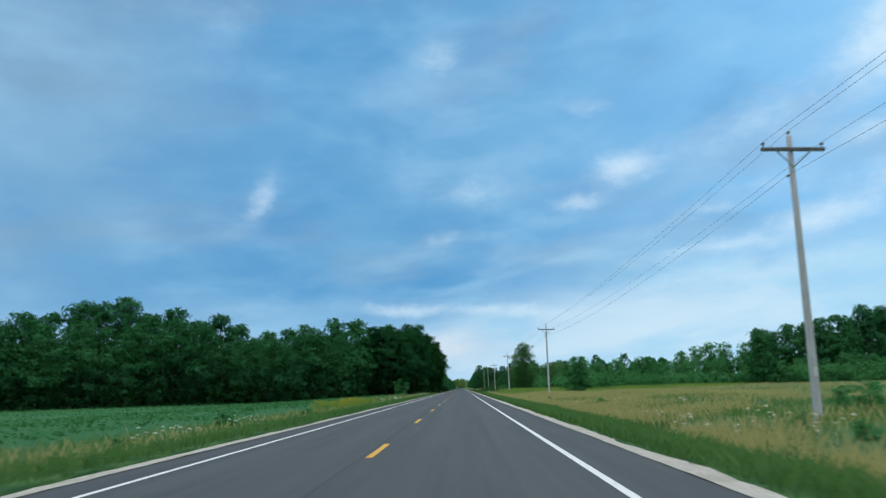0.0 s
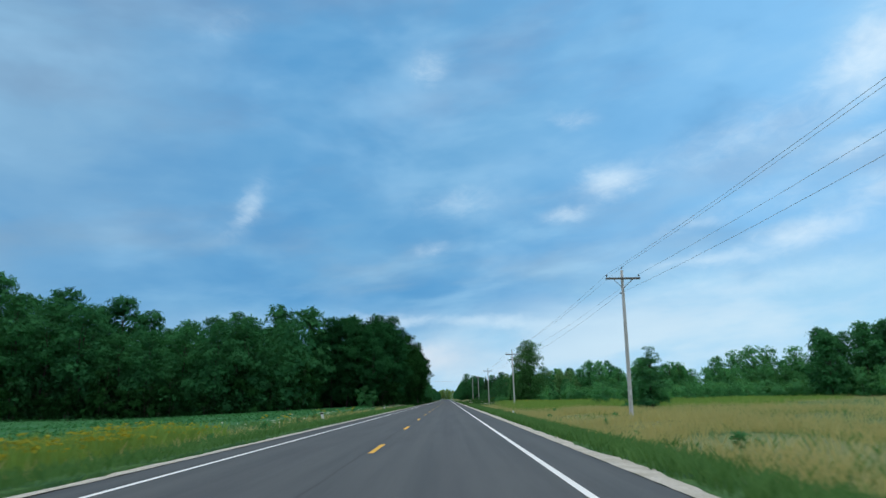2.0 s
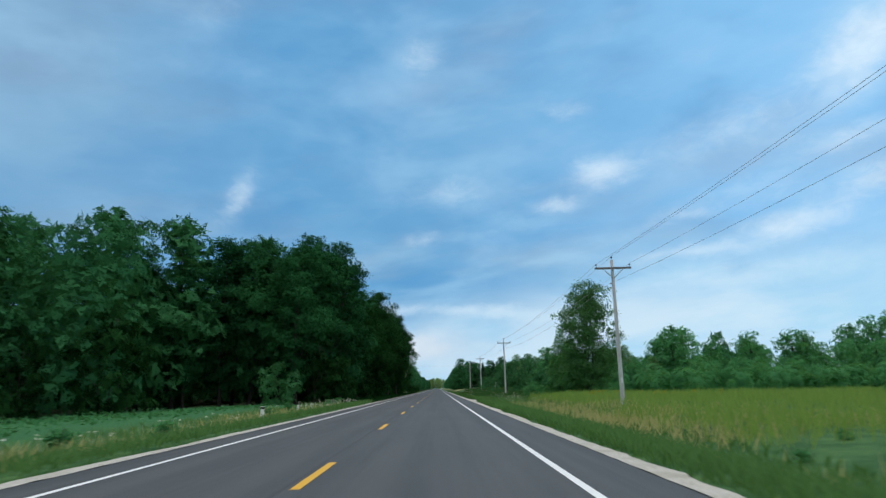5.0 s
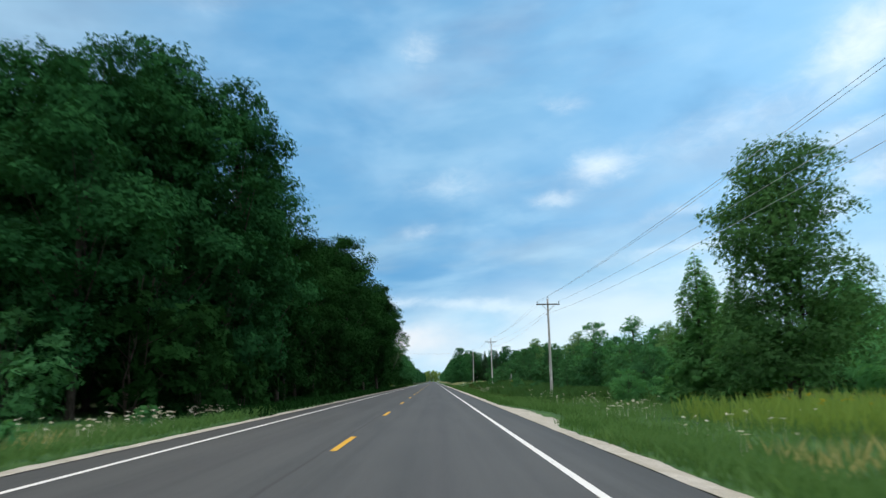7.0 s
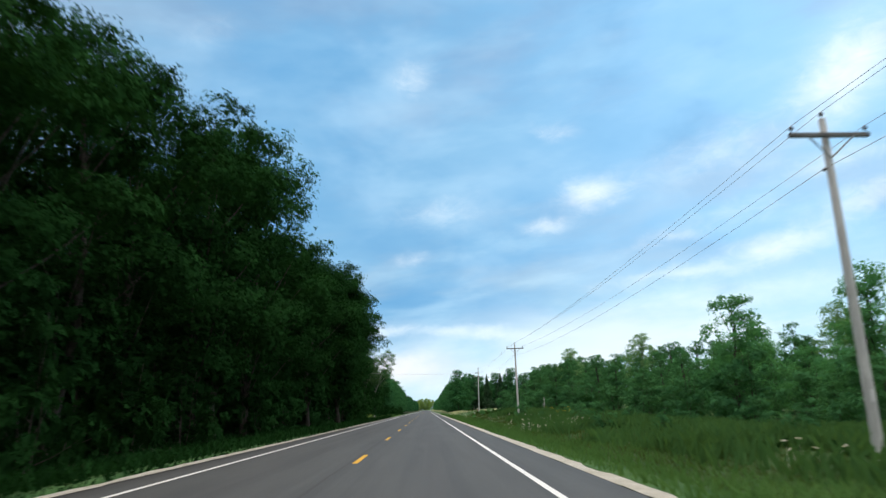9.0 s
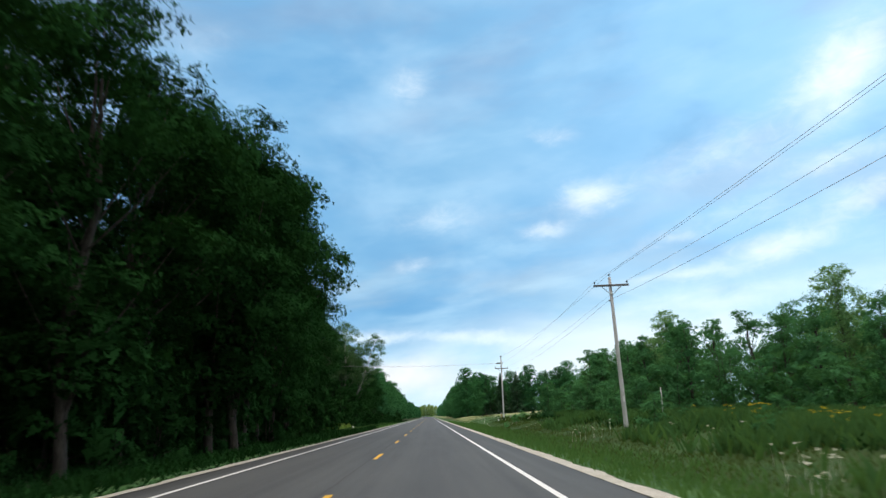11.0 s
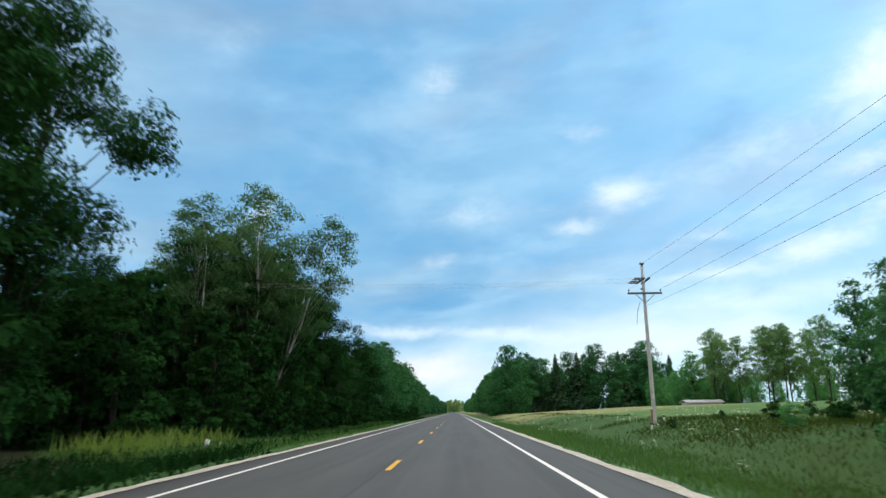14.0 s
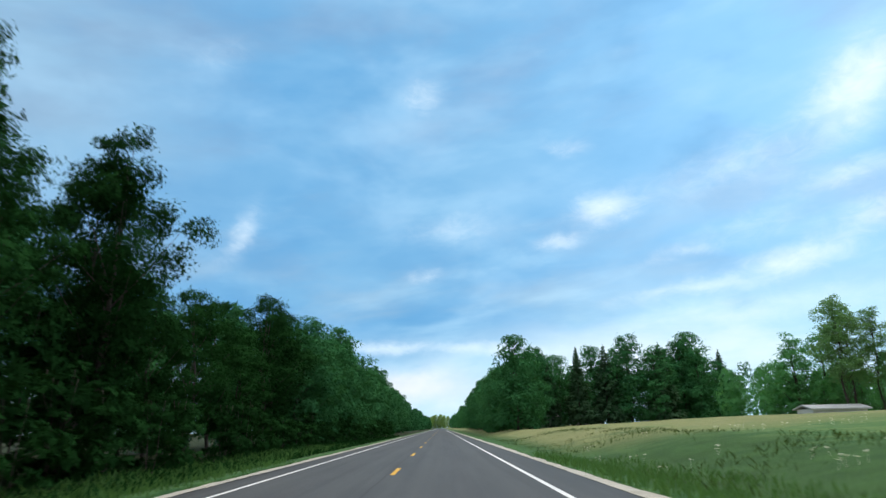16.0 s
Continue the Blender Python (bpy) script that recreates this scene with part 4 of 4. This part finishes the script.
far_growth("thick hedge growth along the meadow's edge", 12, 5000, (125, 200), (240, 268), (8, 11), 1.0, M_LEAF_R)
far_growth("close-grown crowns of the wood behind the bean field", 13, 16000, (-172, -22), (166, 178), (14.5, 17.5), 1.1, M_WOOD)
far_growth("dense dark trees behind the lawn", 14, 12000, (13, 64), (492, 520), (8, 12.5), 1.0, M_WOOD)
far_growth("low thick growth behind the lawn", 15, 8000, (42, 84), (446, 462), (4.5, 7.5), 0.8, M_LEAF_R)
far_growth("dense dark wood at the meadow's far edge", 16, 8000, (100, 205), (206, 236), (14, 18), 1.3, M_WOOD)
far_growth("woodland behind the birches", 17, 14000, (-120, -22), (300, 420), (9, 13), 1.6, M_WOOD)
far_growth("distant trees behind the lawn", 6, 9000, (90, 320), (440, 620), (11, 15), 1.6, M_WOOD)


# ---------------------------------------------------------------- utility poles and wires
def pole_parts(height, r=0.138, drop=0.55):
    """Shared meshes of one pole, foot at the origin."""
    out = []
    s = Shape().tube([(0, 0, -0.6), (0, 0, 0.0), (0, 0, height * 0.5), (0, 0, height - 0.02), (0, 0, height)], [r * 1.06, r, r * 0.82, r * 0.64, r * 0.5], 12)
    out.append(("shaft", s.mesh("shaft", M_POLE, True), "round grey weathered wooden shaft"))
    arm_z = height - drop
    arm = Shape().box((-1.08, -0.24, arm_z - 0.06), (1.08, -0.13, arm_z + 0.06), 0.012)
    out.append(("crossarm", arm.mesh("crossarm", M_ARM), "square timber crossarm"))
    for sx in (-1, 1):
        br = Shape().tube([(sx * 0.62, -0.245, arm_z - 0.05), (0, -0.14, arm_z - 0.62)], [0.022, 0.022], 5)
        out.append(("brace", br.mesh("brace", M_STEEL), ""))
    def pin(x, y, z):
        return Shape().tube([(x, y, z), (x, y, z + 0.09), (x, y, z + 0.1), (x, y, z + 0.17), (x, y, z + 0.2)], [0.014, 0.014, 0.06, 0.05, 0.02], 8)
    for x in (-1.0, 1.0):
        out.append(("insulator", pin(x, -0.185, arm_z + 0.06).mesh("insulator", M_GLASSY, True), ""))
    out.append(("insulator", pin(0, 0, height).mesh("insulator", M_GLASSY, True), ""))
    sp = Shape().tube([(-0.10, 0, height - 1.45), (-0.17, 0, height - 1.45), (-0.2, 0, height - 1.45)], [0.03, 0.055, 0.03], 8)
    out.append(("spool", sp.mesh("spool", M_GLASSY, True), ""))
    tag = Shape().box((-0.05, -r - 0.012, 1.45), (0.05, -r + 0.012, 1.75), 0.004)
    out.append(("tag_plate", tag.mesh("tag_plate", M_POST), "small pale tag plate"))
    return out


def build_pole(x, y, height, lean, label, extra=None, drop=0.55):
    e = new("utility_pole")
    for nm, me, lab in pole_parts(height, drop=drop) + (extra or []):
        part(nm, me, e, lab)
    e.matrix_basis = Matrix.Translation((x, y, float(ground_z(x, y)))) @ pose(0, 0, 0, 0, lean, 0)
    return tagged(e, label, "utility pole", "poles along the road")


def corner_extra(h):
    out = []
    for k, (yo, z) in enumerate(((-0.16, h - 0.92), (0.16, h - 0.92))):
        b = Shape().box((yo - 0.05, -0.9, z - 0.055), (yo + 0.05, 0.9, z + 0.055), 0.012)
        out.append(("crossarm", b.mesh("crossarm", M_ARM), "side crossarm turned along the road"))
    for yo in (-0.8, -0.3, 0.3, 0.8):
        s = Shape().tube([(-0.2 - 0.11 * i, yo, h - 0.9) for i in range(6)], [0.02, 0.055, 0.03, 0.06, 0.03, 0.05], 8)
        out.append(("strain_insulator", s.mesh("strain_insulator", M_GLASSY, True), ""))
    w = Shape().tube([(-0.3, 0, h - 2.3), (-0.5, 0, h - 2.9), (-0.6, 0, h - 3.7)], [0.016, 0.022, 0.016], 6)
    out.append(("drop_lead", w.mesh("drop_lead", M_WIRE), ""))
    c = Shape().tube([(0, 0, h - 0.02), (0, 0, h + 0.12), (0, 0, h + 0.14), (0, 0, h + 0.24)], [0.07, 0.07, 0.15, 0.16], 10)
    out.append(("top_cap", c.mesh("top_cap", M_STEEL), "pale cap on the pole's top"))
    return out


POLES = [(13.0, -45.0, 9.4, 0.0), (13.1, 21.9, 9.7, 2.2), (12.8, 85.7, 9.1, 0.7), (12.4, 151.8, 8.7, -0.5), (12.5, 219.1, 8.9, -0.3), (13.05, 286.2, 8.9, -0.9), (13.5, 354.8, 9.7, 0.2)]
pole_obs = []
for i, (x, y, h, lean) in enumerate(POLES):
    last = i == len(POLES) - 1
    pole_obs.append(build_pole(x, y, h, lean, "weathered grey wooden utility pole with " + ("two crossarms" if last else "one crossarm"), [(n_, m_, l_) for n_, m_, l_ in corner_extra(h)] if last else None, 1.75 if last else 0.55))
pole_obs.append(build_pole(-21.0, 357.0, 10.9, 0.0, "weathered grey wooden utility pole among trees"))


def wire(a, b, sag, r=0.008):
    a, b = Vector(a), Vector(b)
    pts = [a.lerp(b, i / 14) - Vector((0, 0, 4 * sag * (i / 14) * (1 - i / 14))) for i in range(15)]
    tagged(new("power_line", Shape().tube(pts, [r] * 15, 4).mesh("power_line", M_WIRE, True)), "thin dark overhead wire strung between wooden poles", "wire", "overhead wires")


def attach(i, dx, dz):
    x, y, h, lean = POLES[i]
    return pole_obs[i].matrix_basis @ Vector((dx, -0.185 if dx and abs(dx) > 0.5 else 0.0, h + dz))


for i in range(len(POLES) - 1):
    end = -1.2 if i == len(POLES) - 2 else 0.0
    for dx, dz, sag in ((0, 0.2, 0.55), (-1.0, -0.29, 0.6), (1.0, -0.29, 0.6), (-0.2, -1.45, 0.75)):
        wire(attach(i, dx, dz), attach(i + 1, dx, dz + (end if dx else 0)), sag)
for yo in (-0.8, -0.3, 0.3, 0.8):
    h = POLES[-1][2]
    wire(pole_obs[6].matrix_basis @ Vector((-0.78, yo, h - 0.9)), (-20.5, 357 + yo, 10.2), 0.45, 0.0045)


# ---------------------------------------------------------------- marker posts
def marker(x, y, lean, label, height=1.05, band=M_BLACK, body=M_POST, w=0.055):
    e = new("marker_post")
    part("post", Shape().box((-w, -0.02, -0.3), (w, 0.02, height), 0.008).mesh("post", body), e)
    part("band", Shape().box((-w - 0.003, -0.023, height - 0.16), (w + 0.003, 0.023, height - 0.02), 0.006).mesh("band", band), e, "band near the top")
    e.matrix_basis = Matrix.Translation((x, y, float(ground_z(x, y)))) @ pose(0, 0, 0, 0, lean, 0)
    tagged(e, label, "marker post", "marker posts")


marker(7.15, 100.5, 4, "short flat white plastic roadside post in dry grass", 0.48, M_POST, w=0.075)
for x, y, lean, h in ((-8.0, 98.6, -15, 0.82), (-8.3, 152.0, 2, 0.9)):
    marker(x, y, lean, "flat white plastic roadside post with a dark top standing in grass", h, w=0.11)
marker(13.0, 353.6, 2, "reddish cable marker with a white top beside a pole", 1.05, M_POST, M_RED)
for x, y, h in ((12.2, 351.0, 0.42), (14.9, 357.5, 0.4)):
    marker(x, y, 1, "short white cable marker post in grass", h)


# ---------------------------------------------------------------- house, shed and roof beyond the lawn
def house(x, y, w, d, h, rise, turn_deg, label, mat, name="house", openings=True):
    e = new(name)
    part("wall", Shape().box((-w / 2, -d / 2, -0.4), (w / 2, d / 2, h), 0.02).mesh("wall", mat), e)
    s = Shape()
    o = 0.35
    s.v += [Vector(p) for p in ((-w / 2 - o, -d / 2 - o, h - 0.1), (w / 2 + o, -d / 2 - o, h - 0.1), (w / 2 + o, 0, h + rise), (-w / 2 - o, 0, h + rise), (w / 2 + o, d / 2 + o, h - 0.1), (-w / 2 - o, d / 2 + o, h - 0.1))]
    s.v += [v + Vector((0, 0, 0.14)) for v in s.v[:6]]
    s.f += [(0, 1, 2, 3), (3, 2, 4, 5), (6, 9, 8, 7), (9, 11, 10, 8), (0, 6, 7, 1), (5, 4, 10, 11), (0, 3, 9, 6), (3, 5, 11, 9), (1, 7, 8, 2), (2, 8, 10, 4)]
    part("roof", s.mesh("roof", M_ROOF), e, "pale low-pitched roof")
    for k in (-1, 1) if openings else ():
        wn = part("window", Shape().box((k * w * 0.27 - 0.5, -d / 2 - 0.05, h * 0.4), (k * w * 0.27 + 0.5, -d / 2 + 0.04, h * 0.8), 0.02).mesh("window", M_POST), e)
        part("pane", Shape().box((k * w * 0.27 - 0.42, -d / 2 - 0.065, h * 0.43), (k * w * 0.27 + 0.42, -d / 2 - 0.04, h * 0.77)).mesh("pane", M_DARKGLASS), wn)
    if openings:
        part("door", Shape().box((-0.45, -d / 2 - 0.04, 0), (0.45, -d / 2 + 0.04, 2.0), 0.02).mesh("door", M_POST), e)
    e.matrix_basis = Matrix.Translation((x, y, float(ground_z(x, y)))) @ Matrix.Rotation(radians(turn_deg), 4, "Z")
    return tagged(e, label, "house")


house(21.0, 488.5, 3.6, 6.0, 2.2, 0.9, 8, "small blue-grey house half hidden by trees", M_SIDING)
house(30.0, 491.0, 5.0, 5.0, 1.9, 0.7, -5, "pale blue-grey shed under dark spruces", M_SIDING, "shed", False)
house(45.2, 434.0, 6.0, 3.4, 0.42, 0.34, 0, "long low pale-roofed trailer behind the rise", M_POST, "trailer", False)


# ---------------------------------------------------------------- grass, weeds and flowers
def blades(seed, spots, height, width, mat, name, bendy=0.35):
    """Grass as single bent blades; spots: (n, 2)."""
    g = np.random.RandomState(seed)
    mouth = 5.35 + 2.0 * np.exp(-((spots[:, 1] - 187.5) / 6.5) ** 4)
    spots = spots[(spots[:, 0] < 4) | (spots[:, 0] > mouth) | (np.abs(spots[:, 1] - 187.5) > 9)]
    n = len(spots)
    z = ground_z(spots[:, 0], spots[:, 1]) - 0.03
    a = g.uniform(0, 2 * np.pi, n)
    h = height * g.uniform(0.45, 1.15, n)
    w = width * g.uniform(0.6, 1.3, n)
    lean = h * g.uniform(0.05, bendy, n)
    b = g.uniform(0, 2 * np.pi, n)
    base = np.stack([spots[:, 0], spots[:, 1], z], 1)
    u = np.stack([np.cos(a) * w, np.sin(a) * w, 0 * w], 1)
    up = np.stack([np.cos(b) * lean, np.sin(b) * lean, h], 1)
    m = base + up * (0.45, 0.45, 0.6)
    q = np.stack([base - u * 0.4, base + u * 0.4, m + u * 0.5, base + up], 1)
    v = q.reshape(-1, 3)
    return mesh_from(name, v, np.arange(len(v)).reshape(-1, 4), mat)


def scatter(seed, n, x0, x1, y0, y1, power=1.0, patch=0.0):
    g = np.random.RandomState(seed)
    x = x0 + (x1 - x0) * g.rand(n) ** power
    y = y0 + (y1 - y0) * g.rand(n)
    if patch:
        keep = (np.sin(x * 0.55 + seed) + np.sin(y * 0.23 + seed * 2) + np.sin(y * 0.61 - x * 0.4) + g.normal(size=n) * 0.7) > patch
        x, y = x[keep], y[keep]
    return np.stack([x, y], 1)


def grass(name, label, mesh):
    tagged(new(name, mesh), label, "grass", kind="stuff")


grass("verge_grass", "short green verge grass along the gravel", blades(1, np.concatenate([scatter(1, 44000, 5.5, 9.5, 2, 390, 1.2), scatter(2, 13000, -5.1, -9.5, 2, 188, 1.2), scatter(23, 4000, -5.1, -9.5, 336, 390, 1.2), scatter(21, 5000, 5.2, 5.7, 2, 390, 1.0, 0.9), scatter(22, 2500, -4.9, -5.3, 2, 190, 1.0, 0.9)]), 0.30, 0.045, M_BLADE, "verge_grass", 0.8))
grass("bank_grass", "lush green grass on the roadside bank", blades(5, np.concatenate([scatter(51, 20000, 5.6, 7.5, 2, 175), scatter(6, 7000, 8.0, 15.0, 5, 200, 1.0, 0.5), scatter(57, 16000, 7.5, 24.0, 5, 60, 1.0, -0.2), scatter(12, 12000, 14.0, 32, 5, 195, 1.0, 0.3), scatter(56, 8000, 20, 52, 58, 100, 1.0, 0.4), scatter(53, 24000, 6.2, 20, 148, 215), scatter(54, 7000, -7.2, -13.5, 337, 352), scatter(52, 12000, -5.3, -7.6, 2, 190), scatter(8, 18000, -6.8, -11.4, 5, 188, 1.0, -0.5)]), 0.40, 0.03, M_BANK, "bank_grass", 0.9))
grass("meadow_grass", "tall dry straw-coloured meadow grass", blades(2, np.concatenate([scatter(3, 22000, 7.6, 16.0, 5, 52, 1.0, 0.35), scatter(36, 34000, 7.4, 16.0, 50, 112, 1.0, -0.3), scatter(35, 9000, 7.5, 18.0, 112, 158, 1.0, 0.5), scatter(33, 14000, 13.0, 32.0, 5, 60, 1.0, 0.6), scatter(37, 30000, 13.0, 34.0, 58, 114, 1.0, -0.3), scatter(34, 6000, 8.0, 15, 138, 172, 1.0, 0.3), scatter(4, 26000, 26, 90, 40, 210), scatter(5, 8000, -7.0, -10.5, 5, 175, 1.0, 0.4)]), 0.58, 0.02, M_STRAW, "meadow_grass", 0.6))
grass("rank_weeds", "dull olive weeds and tall grass by a thicket", blades(8, np.concatenate([scatter(7, 40000, 8.0, 20.0, 203, 345, 1.0, -1.2), scatter(74, 12000, 6.6, 12.0, 203, 330)]), 0.19, 0.034, M_OLIVE, "rank_weeds", 1.0))
grass("tall_weeds", "tall dark green broad-leaved weeds before a thicket", blades(9, np.concatenate([scatter(91, 26000, 9.2, 19.0, 206, 262, 0.7, 0.5), scatter(94, 16000, 13.0, 19.0, 206, 268, 0.9, -0.8), scatter(92, 30000, 10.5, 19.5, 262, 302, 0.7, 0.5), scatter(93, 9000, 15.5, 20, 302, 322, 0.8, 0.3)]), 0.78, 0.15, M_TALL, "tall_weeds", 0.9))
grass("weeds", "rank green weeds and tall grass", blades(3, np.concatenate([scatter(9, 9000, -6.8, -10.5, 335, 420)]), 0.42, 0.06, M_BLADE, "weeds", 1.0))
grass("rank_stems", "tall yellow-green goldenrod stems in leaf", blades(7, np.concatenate([scatter(71, 9000, 11.5, 26, 160, 186), scatter(73, 12000, 26, 66, 150, 186), scatter(76, 16000, 9.0, 40, 116, 160, 1.0, -0.2), scatter(72, 3000, -8.0, -10.6, 54, 76), scatter(75, 900, -10.0, -13.5, 338, 349)]), 0.95, 0.05, M_RANK, "rank_stems", 0.5))
grass("lawn_weeds", "low weeds on the rough edge of a lawn", blades(6, np.concatenate([scatter(61, 8000, 7.5, 17, 340, 440, 0.8, 0.2), scatter(62, 12000, 11, 30, 336, 362, 1.0, -0.8)]), 0.26, 0.035, M_OLIVE, "lawn_weeds", 1.2))


# weeds replace verge grass here; tree shade is painted into their dark colour
grass("shade_weeds", "broad-leaved weeds at the foot of the trees, coloured shade-dark", blades(4, np.concatenate([scatter(44, 14000, -5.1, -8.5, 186, 338, 1.1), scatter(41, 14000, -6.3, -11.5, 188, 335, 0.7), scatter(42, 12000, -6.0, -12.0, 335, 480, 0.8), scatter(43, 5000, 12.5, 19, 200, 335)]), 0.45, 0.11, M_LEAF, "shade_weeds", 1.0))


def bean_field():
    g = np.random.RandomState(11)
    n = 60000
    x = -13.0 - 150 * g.rand(n) ** 1.5
    y = -5 + 185 * g.rand(n)
    x = np.round(x / 0.76) * 0.76 + g.normal(size=n) * 0.12
    keep = y < np.array([wood_face(v) for v in x]) - 2
    x, y = x[keep], y[keep]
    c = np.stack([x, y, ground_z(x, y) + g.uniform(0.16, 0.36, len(x))], 1)
    nrm = unit(g.normal(size=(len(x), 3)) * 0.35 + (0, 0, 1))
    return spray_mesh("bean_field", leaf_sprays(c, nrm, 0.22, g), M_BEAN)


tagged(new("bean_field", bean_field()), "even green bean crop in rows", "crop", kind="stuff")


def flowers(seed, beds, mat, heads, petal, tall, name, label):
    """Flower heads on thin stems, in loose patches: x0, x1, y0, y1, plants."""
    g = np.random.RandomState(seed)
    tri = []
    for x0, x1, y0, y1, k in beds:
        px, py = g.uniform(x0, x1, k), g.uniform(y0, y1, k)
        for x, y in zip(px, py):
            n = g.randint(2, heads)
            hx, hy = x + g.normal(size=n) * 0.35, y + g.normal(size=n) * 0.35
            hz = ground_z(hx, hy) + tall * g.uniform(0.65, 1.1, n)
            c = np.stack([hx, hy, hz], 1)
            f = np.repeat(c, 8, 0) + g.normal(size=(n * 8, 3)) * (petal * 0.55, petal * 0.55, petal * 0.2)
            tri.append(leaf_sprays(f, unit(g.normal(size=(n * 8, 3)) * 0.35 + (0, 0, 1)), petal, g))
            foot = c * (1, 1, 0) + np.stack([g.normal(size=n) * 0.05, g.normal(size=n) * 0.05, ground_z(hx, hy)], 1)
            tri.append(np.stack([foot - (0.006, 0, 0), foot + (0.006, 0, 0), c], 1))
    tagged(new(name, spray_mesh(name, np.concatenate(tri), mat)), label, "wildflowers", kind="stuff")


flowers(31, ((8.3, 11.5, 16, 30, 12), (9, 14, 30, 60, 5), (-7.2, -10.5, 14, 36, 9), (-7.2, -10.5, 80, 120, 11), (-7.5, -10.5, 120, 170, 10), (-7.0, -9.5, 166, 192, 40), (8.3, 12.5, 172, 205, 22), (9, 14, 205, 240, 6), (8.6, 14, 246, 262, 28), (9, 14, 262, 285, 6)), M_PETAL, 6, 0.062, 0.62, "wild_carrots", "wild carrots with flat white flower heads")
flowers(33, ((9, 16, 300, 345, 14), (-7.5, -9.5, 345, 375, 8), (8, 26, 345, 400, 60)), M_PETAL, 5, 0.06, 0.3, "low_wild_carrots", "low wild carrots with small white flower heads in grass")
flowers(32, ((-8.0, -10.4, 54, 76, 60), (-7.8, -9.8, 85, 130, 8), (13.5, 24, 164, 186, 26), (15.0, 18.0, 276, 284, 4), (14, 17, 268, 276, 3)), M_GOLD, 9, 0.11, 0.85, "goldenrods", "goldenrod with plumes of yellow flowers")
for x, y, s in ((13.6, 199.5, 0.5), (14.8, 202.0, 0.55), (15.6, 197.5, 0.5), (16.6, 25.0, 0.34), (17.2, 28, 0.26), (9.8, 319, 0.17), (14.5, 340, 0.26), (12.2, 330, .25)):
    bush[int(x * 7) % 3].put(x, y, s, turn(), label="small leafy bush in rough grass")
for x, y, s in ((17.2, 347, .24), (18.4, 349.5, .20), (19.4, 345.5, .22), (20.8, 348.5, .24), (16.4, 352, .13), (22.4, 346, .26), (21.5, 352, .2), (18.0, 342.5, .2), (12.9, 349.5, .13), (24, 349, .24), (19.5, 340, .24)):
    darkbush[int(x * 7) % 3].put(x, y, s, turn(), 0.9, label="low dark weedy bush at a lawn's rough edge")
for i in range(58):
    right = i < 40
    y = 12 + (i * 4.6 if right else (i - 40) * 10.0) + R2(-3, 3)
    x = R2(8.2, 12.5) if right else R2(-7.8, -10.2)
    if 176 < y < 200 and right:
        continue
    rng.choice(weed).put(x, y, R2(0.3, 0.6) if right else R2(0.55, 1.0), turn(), R2(0.7, 1.0))


# ---------------------------------------------------------------- stakes by the thicket
def stake(x, y, height, lean, r=0.033, label="thin weathered wooden stake standing in weeds"):
    me = Shape().tube([(0, 0, -0.3), (0, 0, height * 0.5), (0.02, 0, height)], [r, r * 0.97, r * 0.86], 8).mesh("wooden_stake", M_POLE, True)
    ob = new("wooden_stake", me)
    ob.matrix_basis = Matrix.Translation((x, y, float(ground_z(x, y)))) @ pose(0, 0, 0, 0, lean, 0)
    tagged(ob, label, "stake", "stakes")


stake(17.4, 292.0, 2.1, -3)
stake(17.0, 291.2, 1.3, 1)
stake(-8.7, 163.5, 0.62, 4, 0.09, "short pale wooden stub in verge grass")
stake(-9.2, 342.5, 0.55, 5, 0.12, "short pale wooden stub in verge grass")
